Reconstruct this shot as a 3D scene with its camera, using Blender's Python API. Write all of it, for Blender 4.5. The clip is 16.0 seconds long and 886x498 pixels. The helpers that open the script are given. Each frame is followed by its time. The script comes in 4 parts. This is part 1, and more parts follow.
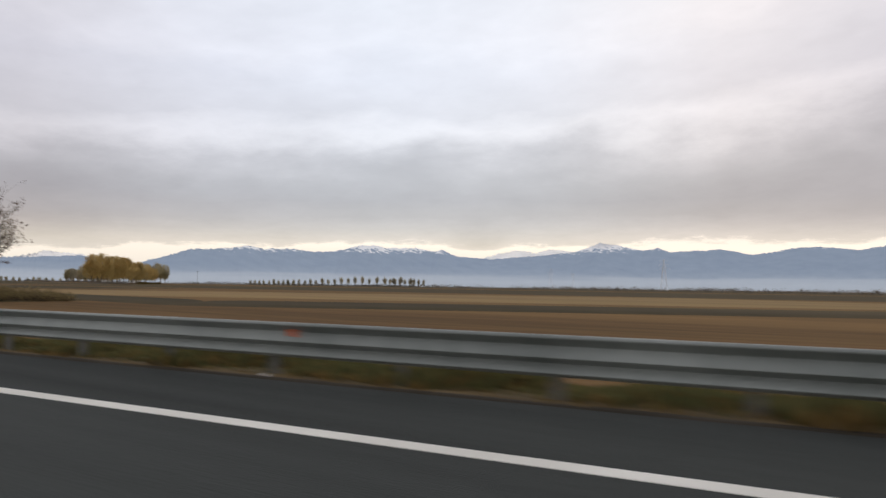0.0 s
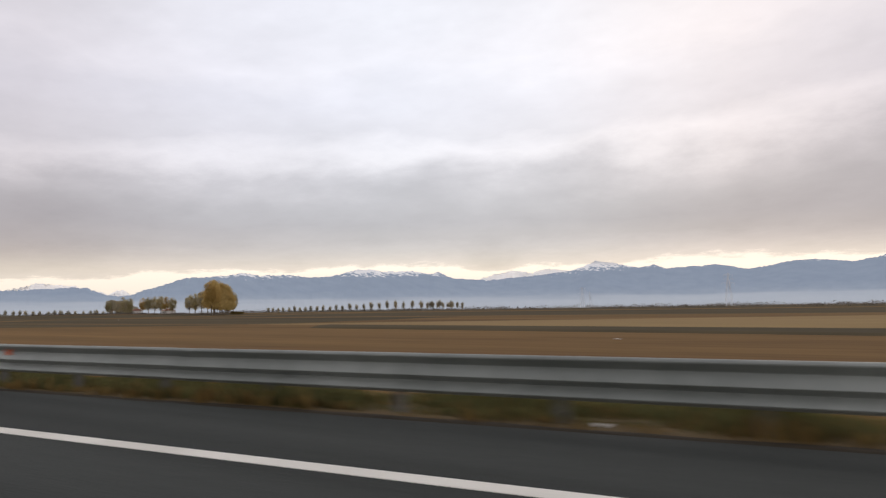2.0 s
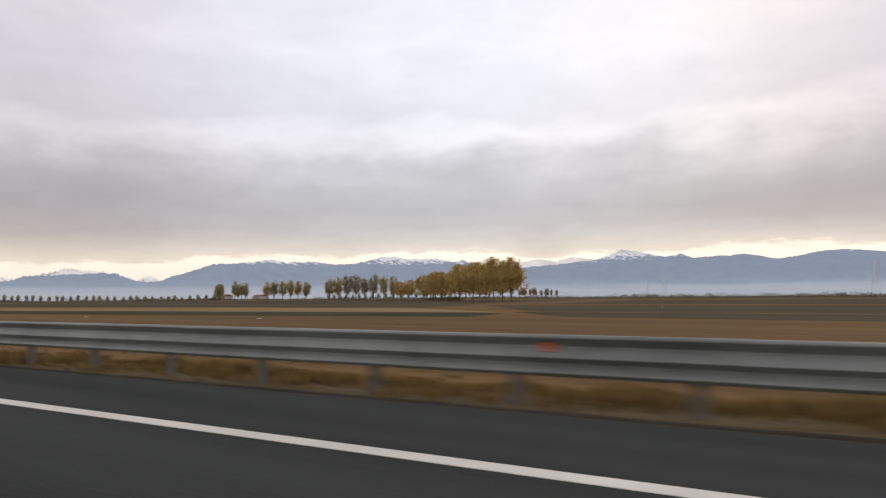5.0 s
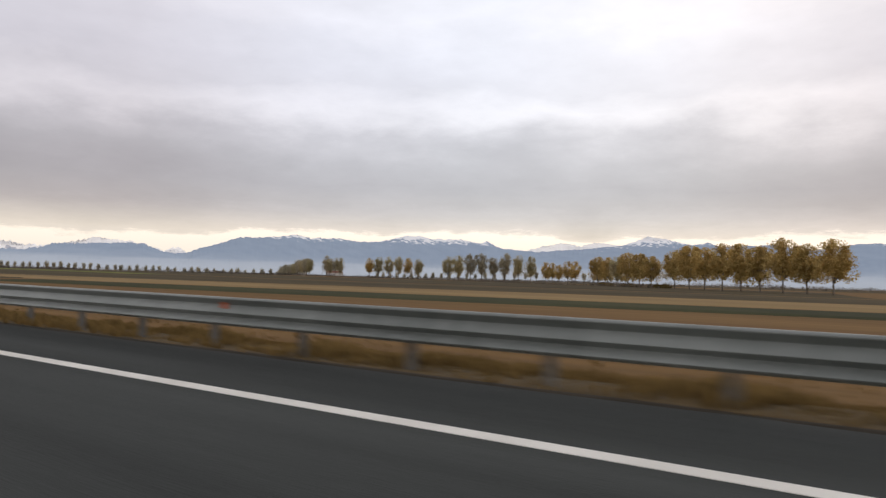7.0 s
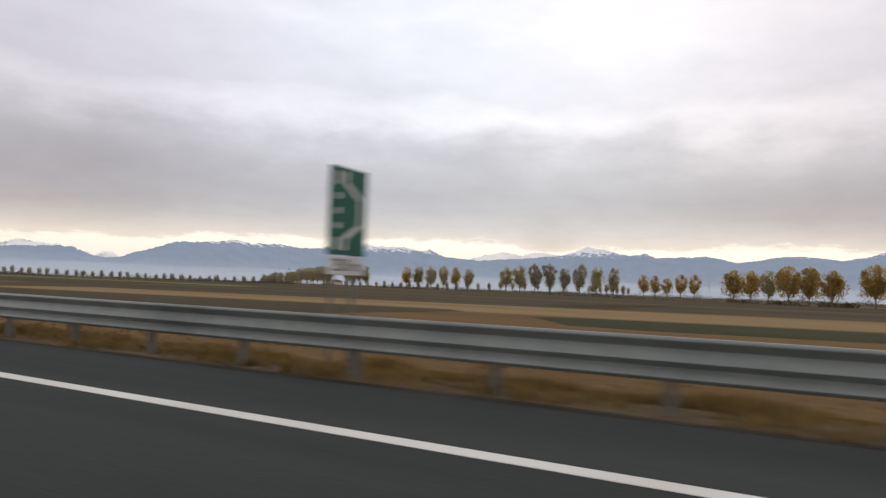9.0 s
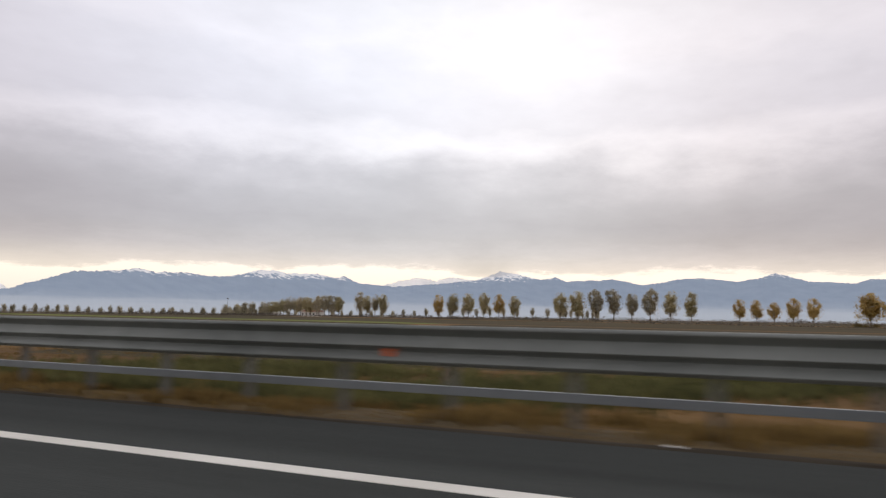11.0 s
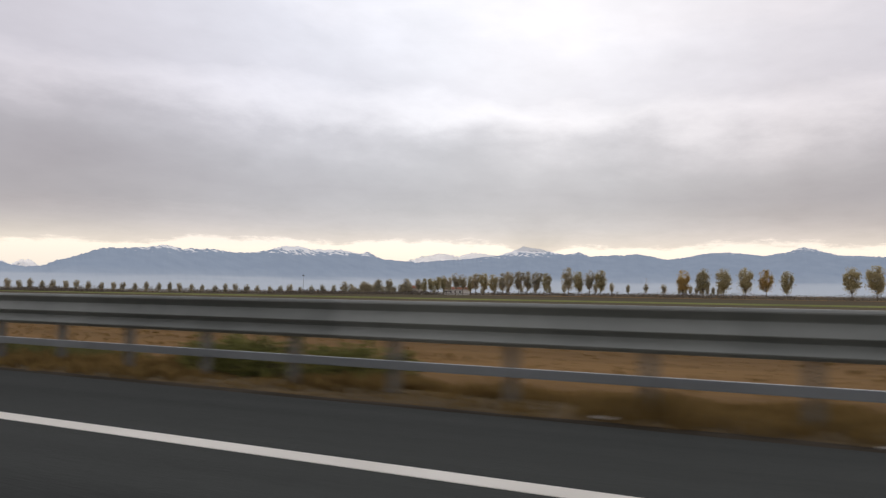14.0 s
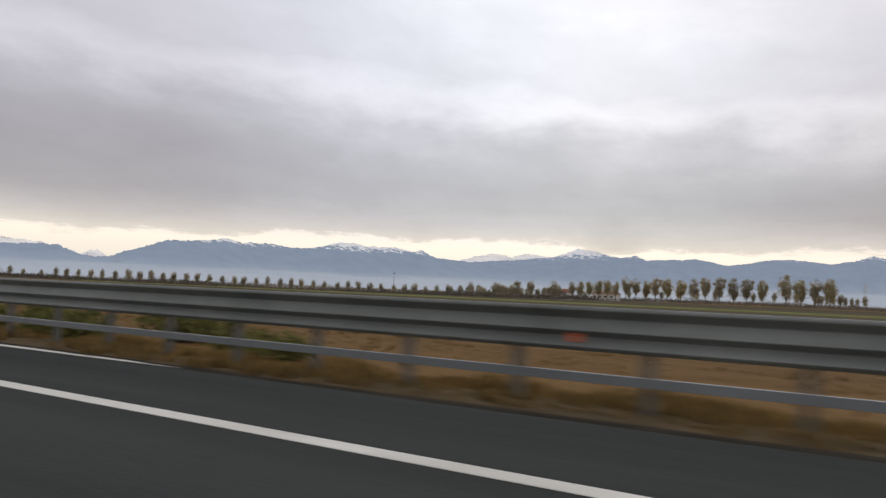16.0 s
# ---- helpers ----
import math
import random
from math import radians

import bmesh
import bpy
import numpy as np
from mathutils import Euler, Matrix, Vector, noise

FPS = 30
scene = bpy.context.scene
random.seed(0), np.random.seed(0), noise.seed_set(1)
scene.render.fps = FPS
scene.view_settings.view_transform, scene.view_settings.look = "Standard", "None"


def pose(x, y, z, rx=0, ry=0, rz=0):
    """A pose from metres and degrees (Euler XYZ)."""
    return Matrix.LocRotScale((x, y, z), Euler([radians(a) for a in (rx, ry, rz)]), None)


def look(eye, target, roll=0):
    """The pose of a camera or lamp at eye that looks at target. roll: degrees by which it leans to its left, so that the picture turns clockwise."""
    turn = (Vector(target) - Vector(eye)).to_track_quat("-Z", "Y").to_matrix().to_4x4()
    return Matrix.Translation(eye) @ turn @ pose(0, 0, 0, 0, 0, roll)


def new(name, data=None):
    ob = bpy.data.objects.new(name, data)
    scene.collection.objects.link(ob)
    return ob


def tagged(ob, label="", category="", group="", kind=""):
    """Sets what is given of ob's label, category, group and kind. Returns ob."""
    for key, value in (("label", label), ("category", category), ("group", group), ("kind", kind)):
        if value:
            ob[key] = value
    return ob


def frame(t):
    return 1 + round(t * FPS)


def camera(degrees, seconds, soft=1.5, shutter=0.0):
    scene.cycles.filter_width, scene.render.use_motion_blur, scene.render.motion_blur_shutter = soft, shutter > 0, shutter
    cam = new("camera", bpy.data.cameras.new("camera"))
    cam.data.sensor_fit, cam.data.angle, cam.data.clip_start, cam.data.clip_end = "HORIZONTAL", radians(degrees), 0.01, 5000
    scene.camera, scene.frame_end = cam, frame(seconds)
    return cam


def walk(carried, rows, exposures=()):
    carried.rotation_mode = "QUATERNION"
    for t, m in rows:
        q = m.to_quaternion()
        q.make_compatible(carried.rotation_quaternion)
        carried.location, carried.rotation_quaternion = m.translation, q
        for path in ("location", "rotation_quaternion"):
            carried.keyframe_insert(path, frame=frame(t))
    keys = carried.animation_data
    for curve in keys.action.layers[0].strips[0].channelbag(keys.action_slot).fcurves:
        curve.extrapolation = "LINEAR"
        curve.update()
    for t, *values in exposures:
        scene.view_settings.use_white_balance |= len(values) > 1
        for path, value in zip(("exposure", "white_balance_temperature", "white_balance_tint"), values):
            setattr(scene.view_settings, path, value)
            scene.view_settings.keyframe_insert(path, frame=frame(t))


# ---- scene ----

# The road: its right edge line is a gentle curve; s runs forward along it, lat to its right.
K1, K2 = 3.5113e-4, -1.8561e-7
REACH = 620.0


def curve(s):
    c = max(-REACH, min(REACH, s))
    th = K1 * c + K2 * c * c
    x = -c + (K1 * K1 * c ** 3 / 3 + K1 * K2 * c ** 4 / 2 + K2 * K2 * c ** 5 / 5) / 2
    y = K1 * c * c / 2 + K2 * c ** 3 / 3
    return x - (s - c) * math.cos(th), y + (s - c) * math.sin(th), th


def at(s, lat):
    x, y, th = curve(s)
    return x + lat * math.sin(th), y + lat * math.cos(th)


def road_frame(s, lat, z=0.0):
    """Local x points back along the road, y to its right, z up."""
    x, y = at(s, lat)
    return pose(x, y, z, 0, 0, -math.degrees(curve(s)[2]))


def side(x, y):
    """Rough distance to the right of the edge line, for a place in the world."""
    cx, cy, th = curve(-x)
    return (y - cy) / math.cos(th)


# ---- camera ----
EYE = 1.28
ROWS = (
    (0.0, 272.02, 9.39, -33.37, 2.94, 0.80),
    (0.5, 255.07, 7.66, -35.32, 6.05, 0.58),
    (1.0, 238.11, 6.11, -33.68, 4.65, 1.69),
    (1.5, 221.14, 4.60, -32.16, 4.39, 0.09),
    (2.0, 204.16, 3.22, -32.20, 4.78, -0.81),
    (2.5, 187.18, 1.94, -31.70, 5.14, -0.06),
    (3.0, 170.19, 0.71, -34.09, 5.11, -0.94),
    (3.2, 163.39, 0.26, -34.52, 3.95, 0.33),
    (5.3, 91.94, -3.23, -32.92, 3.89, -0.46),
    (5.5, 85.14, -3.48, -33.92, 4.40, -0.30),
    (6.0, 68.11, -4.01, -36.45, 3.64, 0.20),
    (6.5, 51.09, -4.39, -36.19, 1.48, 2.20),
    (7.0, 34.06, -4.74, -34.14, 2.25, 1.58),
    (7.5, 17.03, -4.89, -36.01, 5.91, -1.39),
    (8.0, 0.00, -4.99, -37.78, 6.63, -0.51),
    (8.5, -17.03, -4.92, -35.09, 4.29, 1.09),
    (8.7, -23.84, -4.83, -32.36, 3.28, 1.61),
    (10.8, -95.34, -3.38, -20.21, 4.89, 1.94),
    (11.0, -102.15, -3.16, -20.85, 5.39, 0.96),
    (11.5, -119.16, -2.46, -21.07, 4.01, 0.53),
    (12.0, -136.16, -1.60, -20.48, 5.36, -1.07),
    (12.4, -149.76, -0.88, -19.62, 4.29, 2.97),
    (12.5, -153.16, -0.70, -20.58, 4.90, 1.95),
    (13.0, -170.16, 0.24, -19.27, 3.80, 2.82),
    (13.5, -187.15, 1.22, -21.14, 2.77, 1.24),
    (14.0, -204.13, 2.37, -21.46, 3.38, 0.74),
    (14.5, -221.11, 3.59, -19.57, 2.73, 1.25),
    (15.0, -238.10, 4.70, -19.82, 3.03, 1.40),
    (15.5, -255.07, 5.94, -23.62, 4.07, 1.10),
    (16.0, -272.04, 7.26, -25.01, 3.25, 2.32),
)


def aim(x, y, yaw, pitch, roll):
    a, b = radians(yaw), radians(pitch)
    return look((x, y, EYE), (x + math.sin(a) * math.cos(b), y + math.cos(a) * math.cos(b), EYE + math.sin(b)), roll)


cam = camera(64.78, 16.0, soft=1.35, shutter=0.22)
walk(cam, [(r[0], aim(*r[1:])) for r in ROWS],
     ((0.0, -0.05, 6500, 10), (1.0, -0.03, 6520, 10), (2.0, 0.0, 6680, 12), (5.5, 0.0, 6680, 12), (8.0, 0.02, 6560, 11), (11.0, 0.03, 6640, 12), (13.5, -0.02, 6640, 12), (15.0, -0.08, 6520, 10), (16.0, -0.09, 6520, 10)))

# ---- world and sun ----
world = bpy.data.worlds.new("overcast_sky")
scene.world = world
world.use_nodes = True
wn, wl = world.node_tree.nodes, world.node_tree.links
wn.clear()
w_out, w_bg = wn.new("ShaderNodeOutputWorld"), wn.new("ShaderNodeBackground")
sky = wn.new("ShaderNodeTexSky")
sky.sky_type, sky.sun_disc = "NISHITA", False
sky.sun_elevation, sky.sun_rotation = radians(24), radians(-12)
sky.air_density, sky.dust_density = 1.0, 4.0
sky_gain = wn.new("ShaderNodeVectorMath")
sky_gain.operation = "SCALE"
sky_gain.inputs["Scale"].default_value = 0.07
w_co, w_sep = wn.new("ShaderNodeTexCoord"), wn.new("ShaderNodeSeparateXYZ")
w_ramp = wn.new("ShaderNodeValToRGB")
w_mix = wn.new("ShaderNodeMixRGB")
w_mix.inputs[0].default_value = 0.04
e = w_ramp.color_ramp.elements
e[0].position, e[0].color = 0.0, (0.50, 0.47, 0.44, 1)
e[1].position, e[1].color = 1.0, (0.50, 0.50, 0.54, 1)
for p, c in ((0.49, (0.62, 0.60, 0.58)), (0.505, (0.95, 0.86, 0.75)), (0.528, (1.15, 1.045, 0.90)), (0.545, (0.98, 0.94, 0.92)), (0.56, (0.92, 0.91, 0.93)), (0.64, (0.93, 0.93, 1.0)), (0.70, (0.93, 0.93, 1.0)), (0.78, (0.62, 0.62, 0.66))):
    w_ramp.color_ramp.elements.new(p).color = (*c, 1)
w_map = wn.new("ShaderNodeMath")
w_map.operation = "MULTIPLY_ADD"
w_map.inputs[1].default_value, w_map.inputs[2].default_value = 0.5, 0.5
wl.new(w_co.outputs["Generated"], w_sep.inputs[0])
wl.new(w_sep.outputs["Z"], w_map.inputs[0])
wl.new(w_map.outputs[0], w_ramp.inputs[0])
wl.new(sky.outputs[0], sky_gain.inputs[0])
wl.new(w_ramp.outputs[0], w_mix.inputs[1])
wl.new(sky_gain.outputs[0], w_mix.inputs[2])
wl.new(w_mix.outputs[0], w_bg.inputs[0])
w_bg.inputs[1].default_value = 1.0
wl.new(w_bg.outputs[0], w_out.inputs[0])

sun = new("sun", bpy.data.lights.new("sun", "SUN"))
sun.data.energy, sun.data.angle, sun.data.color = 0.3, radians(30), (1.0, 0.95, 0.88)
sun.matrix_world = look((0, 0, 60), (-20, -95, 0))
sun.location = (0, 900, 400)


# ---- materials ----
def material(name, low, high, rough=0.8, scale=1.0, fine=20.0, bump=0.0, metal=0.0, island=0.0, per_object=0.0, spec=0.3, coords="Object", stretch=None):
    """Two colours mixed by a coarse and a fine noise; island and per_object shift the mix from piece to piece."""
    m = bpy.data.materials.new(name)
    m.use_nodes = True
    n, l = m.node_tree.nodes, m.node_tree.links
    b = n["Principled BSDF"]
    co = n.new("ShaderNodeTexCoord")
    big, small = n.new("ShaderNodeTexNoise"), n.new("ShaderNodeTexNoise")
    big.inputs["Scale"].default_value, big.inputs["Detail"].default_value = scale, 4
    small.inputs["Scale"].default_value, small.inputs["Detail"].default_value = fine, 3
    src_co = n.new("ShaderNodeNewGeometry").outputs["Position"] if coords == "World" else co.outputs[coords]
    if stretch:
        pull = n.new("ShaderNodeMapping")
        pull.inputs["Scale"].default_value = stretch
        l.new(src_co, pull.inputs[0])
        src_co = pull.outputs[0]
    l.new(src_co, big.inputs["Vector"])
    l.new(src_co, small.inputs["Vector"])
    add = n.new("ShaderNodeMath")
    add.operation = "MULTIPLY_ADD"
    l.new(small.outputs["Fac"], add.inputs[0])
    add.inputs[1].default_value = 0.5
    l.new(big.outputs["Fac"], add.inputs[2])
    last = add.outputs[0]
    for amount, node, socket in ((island, "ShaderNodeNewGeometry", "Random Per Island"), (per_object, "ShaderNodeObjectInfo", "Random")):
        if amount:
            src, mad = n.new(node), n.new("ShaderNodeMath")
            mad.operation = "MULTIPLY_ADD"
            l.new(src.outputs[socket], mad.inputs[0])
            mad.inputs[1].default_value = amount
            l.new(last, mad.inputs[2])
            last = mad.outputs[0]
    mid = 0.75 + 0.5 * (island + per_object)
    rng = n.new("ShaderNodeMapRange")
    rng.inputs["From Min"].default_value, rng.inputs["From Max"].default_value = mid - 0.25 - 0.4 * (island + per_object), mid + 0.25 + 0.4 * (island + per_object)
    l.new(last, rng.inputs["Value"])
    mix = n.new("ShaderNodeMixRGB")
    mix.inputs[1].default_value, mix.inputs[2].default_value = (*low, 1), (*high, 1)
    l.new(rng.outputs[0], mix.inputs[0])
    l.new(mix.outputs[0], b.inputs["Base Color"])
    b.inputs["Roughness"].default_value, b.inputs["Metallic"].default_value = rough, metal
    b.inputs["Specular IOR Level"].default_value = spec
    if bump:
        bp = n.new("ShaderNodeBump")
        bp.inputs["Strength"].default_value, bp.inputs["Distance"].default_value = bump, 0.02
        l.new(small.outputs["Fac"], bp.inputs["Height"])
        l.new(bp.outputs[0], b.inputs["Normal"])
    return m


ASPHALT = material("asphalt", (0.031, 0.0338, 0.0314), (0.066, 0.071, 0.066), 0.9, 0.8, 60, 0.5, spec=0.12, stretch=(0.06, 1.0, 1.0))
PAINT = material("road_paint", (0.68, 0.65, 0.58), (0.89, 0.86, 0.78), 0.7, 0.9, 35, 0.2)
STUBBLE = material("stubble_soil", (0.103, 0.057, 0.019), (0.235, 0.134, 0.047), 0.95, 0.10, 1.5, 0.6, spec=0.1, stretch=(0.10, 1.0, 1.0))
PALE_FIELD = material("pale_stubble", (0.21, 0.140, 0.058), (0.325, 0.220, 0.098), 0.95, 0.10, 1.8, 0.5, spec=0.1, stretch=(0.12, 1.0, 1.0))
DARK_FIELD = material("dark_rough_grass", (0.046, 0.036, 0.017), (0.106, 0.078, 0.036), 0.95, 0.07, 0.9, 0.6, spec=0.1, stretch=(0.15, 1.0, 1.0))
GREEN_FIELD = material("green_grass", (0.027, 0.030, 0.010), (0.060, 0.060, 0.021), 0.95, 0.08, 1.5, 0.5, spec=0.1)
BRIGHT_GREEN = material("young_green_crop", (0.12, 0.14, 0.030), (0.22, 0.235, 0.060), 0.95, 0.08, 1.5, 0.4, spec=0.1)
GRAVEL = material("verge_gravel", (0.080, 0.060, 0.033), (0.165, 0.118, 0.062), 0.95, 0.7, 14, 0.8, spec=0.1)
DRY_GRASS = material("dry_grass", (0.11, 0.074, 0.027), (0.34, 0.225, 0.088), 0.9, 0.55, 4, island=0.5, spec=0.1)
GREEN_GRASS = material("verge_grass", (0.056, 0.064, 0.027), (0.22, 0.203, 0.084), 0.9, 0.6, 4, island=0.5, spec=0.1)
GALVANISED = material("galvanised_steel", (0.148, 0.162, 0.150), (0.300, 0.315, 0.294), 0.46, 0.55, 5, 0.1, metal=0.32, per_object=0.2, spec=0.5, coords="World")
GALVANISED_DULL = material("dull_weathered_galvanised_steel", (0.104, 0.112, 0.104), (0.228, 0.238, 0.222), 0.5, 0.5, 5, 0.1, metal=0.3, per_object=0.3, spec=0.4, coords="World")
LOWER_STEEL = material("blue_grey_galvanised_steel", (0.105, 0.116, 0.124), (0.185, 0.20, 0.212), 0.34, 0.5, 5, 0.04, metal=0.35, per_object=0.3, spec=0.5, coords="World")
STEEL_OLD = material("weathered_post_steel", (0.105, 0.101, 0.091), (0.18, 0.174, 0.158), 0.6, 1.2, 14, 0.1, metal=0.25, per_object=0.3)
REFLECTOR = material("orange_reflector", (0.50, 0.085, 0.02), (0.70, 0.15, 0.04), 0.25, 8, 40, spec=0.6)
SIGN_GREEN = material("green_sign_film", (0.004, 0.085, 0.055), (0.008, 0.115, 0.075), 0.45, 0.8, 9)
SIGN_BLUE = material("blue_sign_film", (0.02, 0.055, 0.24), (0.035, 0.085, 0.32), 0.45, 0.8, 9)
SIGN_WHITE = material("white_sign_film", (0.50, 0.50, 0.48), (0.62, 0.62, 0.60), 0.5, 0.9, 10)
SIGN_BACK = material("grey_sign_metal", (0.20, 0.21, 0.22), (0.30, 0.31, 0.32), 0.5, 1.0, 9, metal=0.3)
INK = material("black_lettering", (0.02, 0.02, 0.02), (0.04, 0.04, 0.04), 0.6)
CONCRETE = material("pale_concrete", (0.40, 0.37, 0.33), (0.58, 0.55, 0.50), 0.9, 1.3, 18, 0.5)
PALE_BARK = material("pale_poplar_bark", (0.11, 0.092, 0.07), (0.23, 0.19, 0.15), 0.95, 1.5, 14, 0.7, spec=0.1)
JOINT = material("dark_joint_sealing", (0.016, 0.016, 0.015), (0.030, 0.030, 0.028), 0.8, 0.8, 12, 0.4, spec=0.2)
EDGE_DARK = material("dark_edge_ground", (0.026, 0.022, 0.016), (0.062, 0.050, 0.036), 0.95, 0.8, 12, 0.8, spec=0.1)
BARK = material("bark", (0.045, 0.034, 0.026), (0.10, 0.078, 0.058), 0.95, 1.5, 14, 0.7, spec=0.1)
LEAF_GOLD = material("golden_leaves", (0.45, 0.325, 0.125), (0.66, 0.49, 0.20), 0.8, 0.35, 2, island=0.4, per_object=0.5, spec=0.15)
# Olive and grey-brown leaves are lightened in colour for haze over the far rows.
LEAF_OLIVE = material("olive_leaves", (0.37, 0.335, 0.20), (0.63, 0.545, 0.33), 0.8, 0.35, 2, island=0.5, per_object=0.6, spec=0.15)
LEAF_GREY = material("grey_brown_leaves", (0.34, 0.315, 0.235), (0.62, 0.54, 0.375), 0.85, 0.3, 2, island=0.4, per_object=0.6, spec=0.1)
LEAF_GREEN = material("dull_green_leaves", (0.11, 0.118, 0.038), (0.28, 0.265, 0.09), 0.8, 0.5, 3, island=0.6, spec=0.15)
LEAF_DRY = material("dry_brown_leaves", (0.12, 0.09, 0.072), (0.27, 0.20, 0.155), 0.85, 0.6, 3, island=0.5, spec=0.1)
LEAF_BUSH = material("yellow_green_leaves", (0.29, 0.26, 0.070), (0.70, 0.60, 0.19), 0.8, 0.5, 3, island=0.6, spec=0.15)
DARK_SCRUB = material("dark_weed_leaves", (0.055, 0.046, 0.026), (0.12, 0.092, 0.050), 0.9, 0.5, 3, island=0.5, per_object=0.4, spec=0.1)
SCRUB_GRASS = material("olive_weed_leaves", (0.17, 0.135, 0.060), (0.36, 0.275, 0.130), 0.9, 0.5, 3, island=0.5, per_object=0.4, spec=0.1)
# Hedge leaves made lighter and greyer, with the haze mixed into their colour.
HEDGE_LEAF = material("haze_lightened_hedge_leaves", (0.115, 0.100, 0.082), (0.21, 0.18, 0.145), 0.9, 0.3, 2, island=0.5, spec=0.1)
# Far woods: distance haze is put into the leaf colour as pale grey.
WOOD_LEAF = material("haze_paled_wood_leaves", (0.31, 0.315, 0.315), (0.44, 0.435, 0.42), 0.9, 0.05, 1, island=0.4, spec=0.1)
SCRUB = material("scrub_leaves", (0.11, 0.085, 0.032), (0.24, 0.175, 0.065), 0.9, 0.5, 3, island=0.5, per_object=0.4, spec=0.1)


def let_light_through(m, share):
    """Thin leaves pass on part of the light that falls on their far side."""
    n, l = m.node_tree.nodes, m.node_tree.links
    b = n["Principled BSDF"]
    thin, mix = n.new("ShaderNodeBsdfTranslucent"), n.new("ShaderNodeMixShader")
    mix.inputs[0].default_value = share
    l.new(b.inputs["Base Color"].links[0].from_socket, thin.inputs[0])
    l.new(b.outputs[0], mix.inputs[1])
    l.new(thin.outputs[0], mix.inputs[2])
    l.new(mix.outputs[0], n["Material Output"].inputs["Surface"])


for leafy in (LEAF_DRY, DRY_GRASS, GREEN_GRASS, LEAF_GOLD, LEAF_OLIVE, LEAF_GREY, LEAF_BUSH, LEAF_GREEN, SCRUB, SCRUB_GRASS, DARK_SCRUB, HEDGE_LEAF, WOOD_LEAF):
    let_light_through(leafy, 0.58)
PLASTER = material("pale_plaster", (0.50, 0.47, 0.43), (0.62, 0.59, 0.55), 0.9, 0.2, 3)
ROOF_TILE = material("red_roof_tiles", (0.22, 0.09, 0.06), (0.33, 0.15, 0.10), 0.9, 0.4, 5)
GLASS_DARK = material("dark_window_glass", (0.03, 0.035, 0.04), (0.05, 0.055, 0.06), 0.15, spec=0.6)
# Pylon steel almost white: distance haze painted into its grey.
HAZED_STEEL = material("haze_paled_pylon_steel", (0.70, 0.72, 0.75), (0.80, 0.82, 0.85), 0.7, 0.1, 1)
LITTER = material("white_litter", (0.60, 0.58, 0.54), (0.75, 0.73, 0.70), 0.7, 5, 40)


def mountain_material(name, rock_low, rock_high, snow_line, snow_fade, snow_colour, haze_glow, bare_east=0.0):
    """Distant slopes with the haze painted in: blued and paled rock and forest, a faint glow for the air, snow above a
    slope of height over distance, broken by noise.
    """
    m = bpy.data.materials.new(name)
    m.use_nodes = True
    n, l = m.node_tree.nodes, m.node_tree.links
    b = n["Principled BSDF"]
    geo, sep = n.new("ShaderNodeNewGeometry"), n.new("ShaderNodeSeparateXYZ")
    l.new(geo.outputs["Position"], sep.inputs[0])
    big, small = n.new("ShaderNodeTexNoise"), n.new("ShaderNodeTexNoise")
    big.inputs["Scale"].default_value, big.inputs["Detail"].default_value = 0.012, 6
    small.inputs["Scale"].default_value, small.inputs["Detail"].default_value = 0.035, 7
    for k in (big, small):
        l.new(geo.outputs["Position"], k.inputs["Vector"])
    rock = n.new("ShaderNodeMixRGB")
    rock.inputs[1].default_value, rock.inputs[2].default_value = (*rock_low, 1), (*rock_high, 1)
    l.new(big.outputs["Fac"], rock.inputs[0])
    wob = n.new("ShaderNodeMath")
    wob.operation = "MULTIPLY_ADD"
    l.new(small.outputs["Fac"], wob.inputs[0])
    wob.inputs[1].default_value = snow_fade * 4.2
    flat, steep = n.new("ShaderNodeVectorMath"), n.new("ShaderNodeMath")
    flat.operation, steep.operation = "LENGTH", "DIVIDE"
    l.new(geo.outputs["Position"], flat.inputs[0])
    l.new(sep.outputs["Z"], steep.inputs[0])
    l.new(flat.outputs["Value"], steep.inputs[1])
    east = n.new("ShaderNodeMapRange")
    east.inputs["From Min"].default_value, east.inputs["From Max"].default_value = -1500, -900
    east.inputs["To Max"].default_value = -bare_east
    l.new(sep.outputs["X"], east.inputs["Value"])
    lift = n.new("ShaderNodeMath")
    lift.operation = "ADD"
    l.new(steep.outputs[0], lift.inputs[0])
    l.new(east.outputs[0], lift.inputs[1])
    l.new(lift.outputs[0], wob.inputs[2])
    rng = n.new("ShaderNodeMapRange")
    rng.inputs["From Min"].default_value, rng.inputs["From Max"].default_value = snow_line + 2.05 * snow_fade, snow_line + 2.4 * snow_fade
    l.new(wob.outputs[0], rng.inputs["Value"])
    mix = n.new("ShaderNodeMixRGB")
    mix.inputs[2].default_value = (*snow_colour, 1)
    l.new(rng.outputs[0], mix.inputs[0])
    l.new(rock.outputs[0], mix.inputs[1])
    l.new(mix.outputs[0], b.inputs["Base Color"])
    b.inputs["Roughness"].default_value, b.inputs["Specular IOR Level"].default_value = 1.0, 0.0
    # airlight is put in as emission, the slopes glow a little
    b.inputs["Emission Color"].default_value = (*haze_glow, 1)
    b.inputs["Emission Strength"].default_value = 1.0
    return m


# Both ranges carry distance haze in base colour and glow, the snowy one paler.
ROCK = mountain_material("haze_painted_blue_slopes", (0.165, 0.22, 0.305), (0.255, 0.315, 0.395), 0.0492, 0.0080, (0.84, 0.82, 0.80), (0.105, 0.119, 0.141), 0.008)
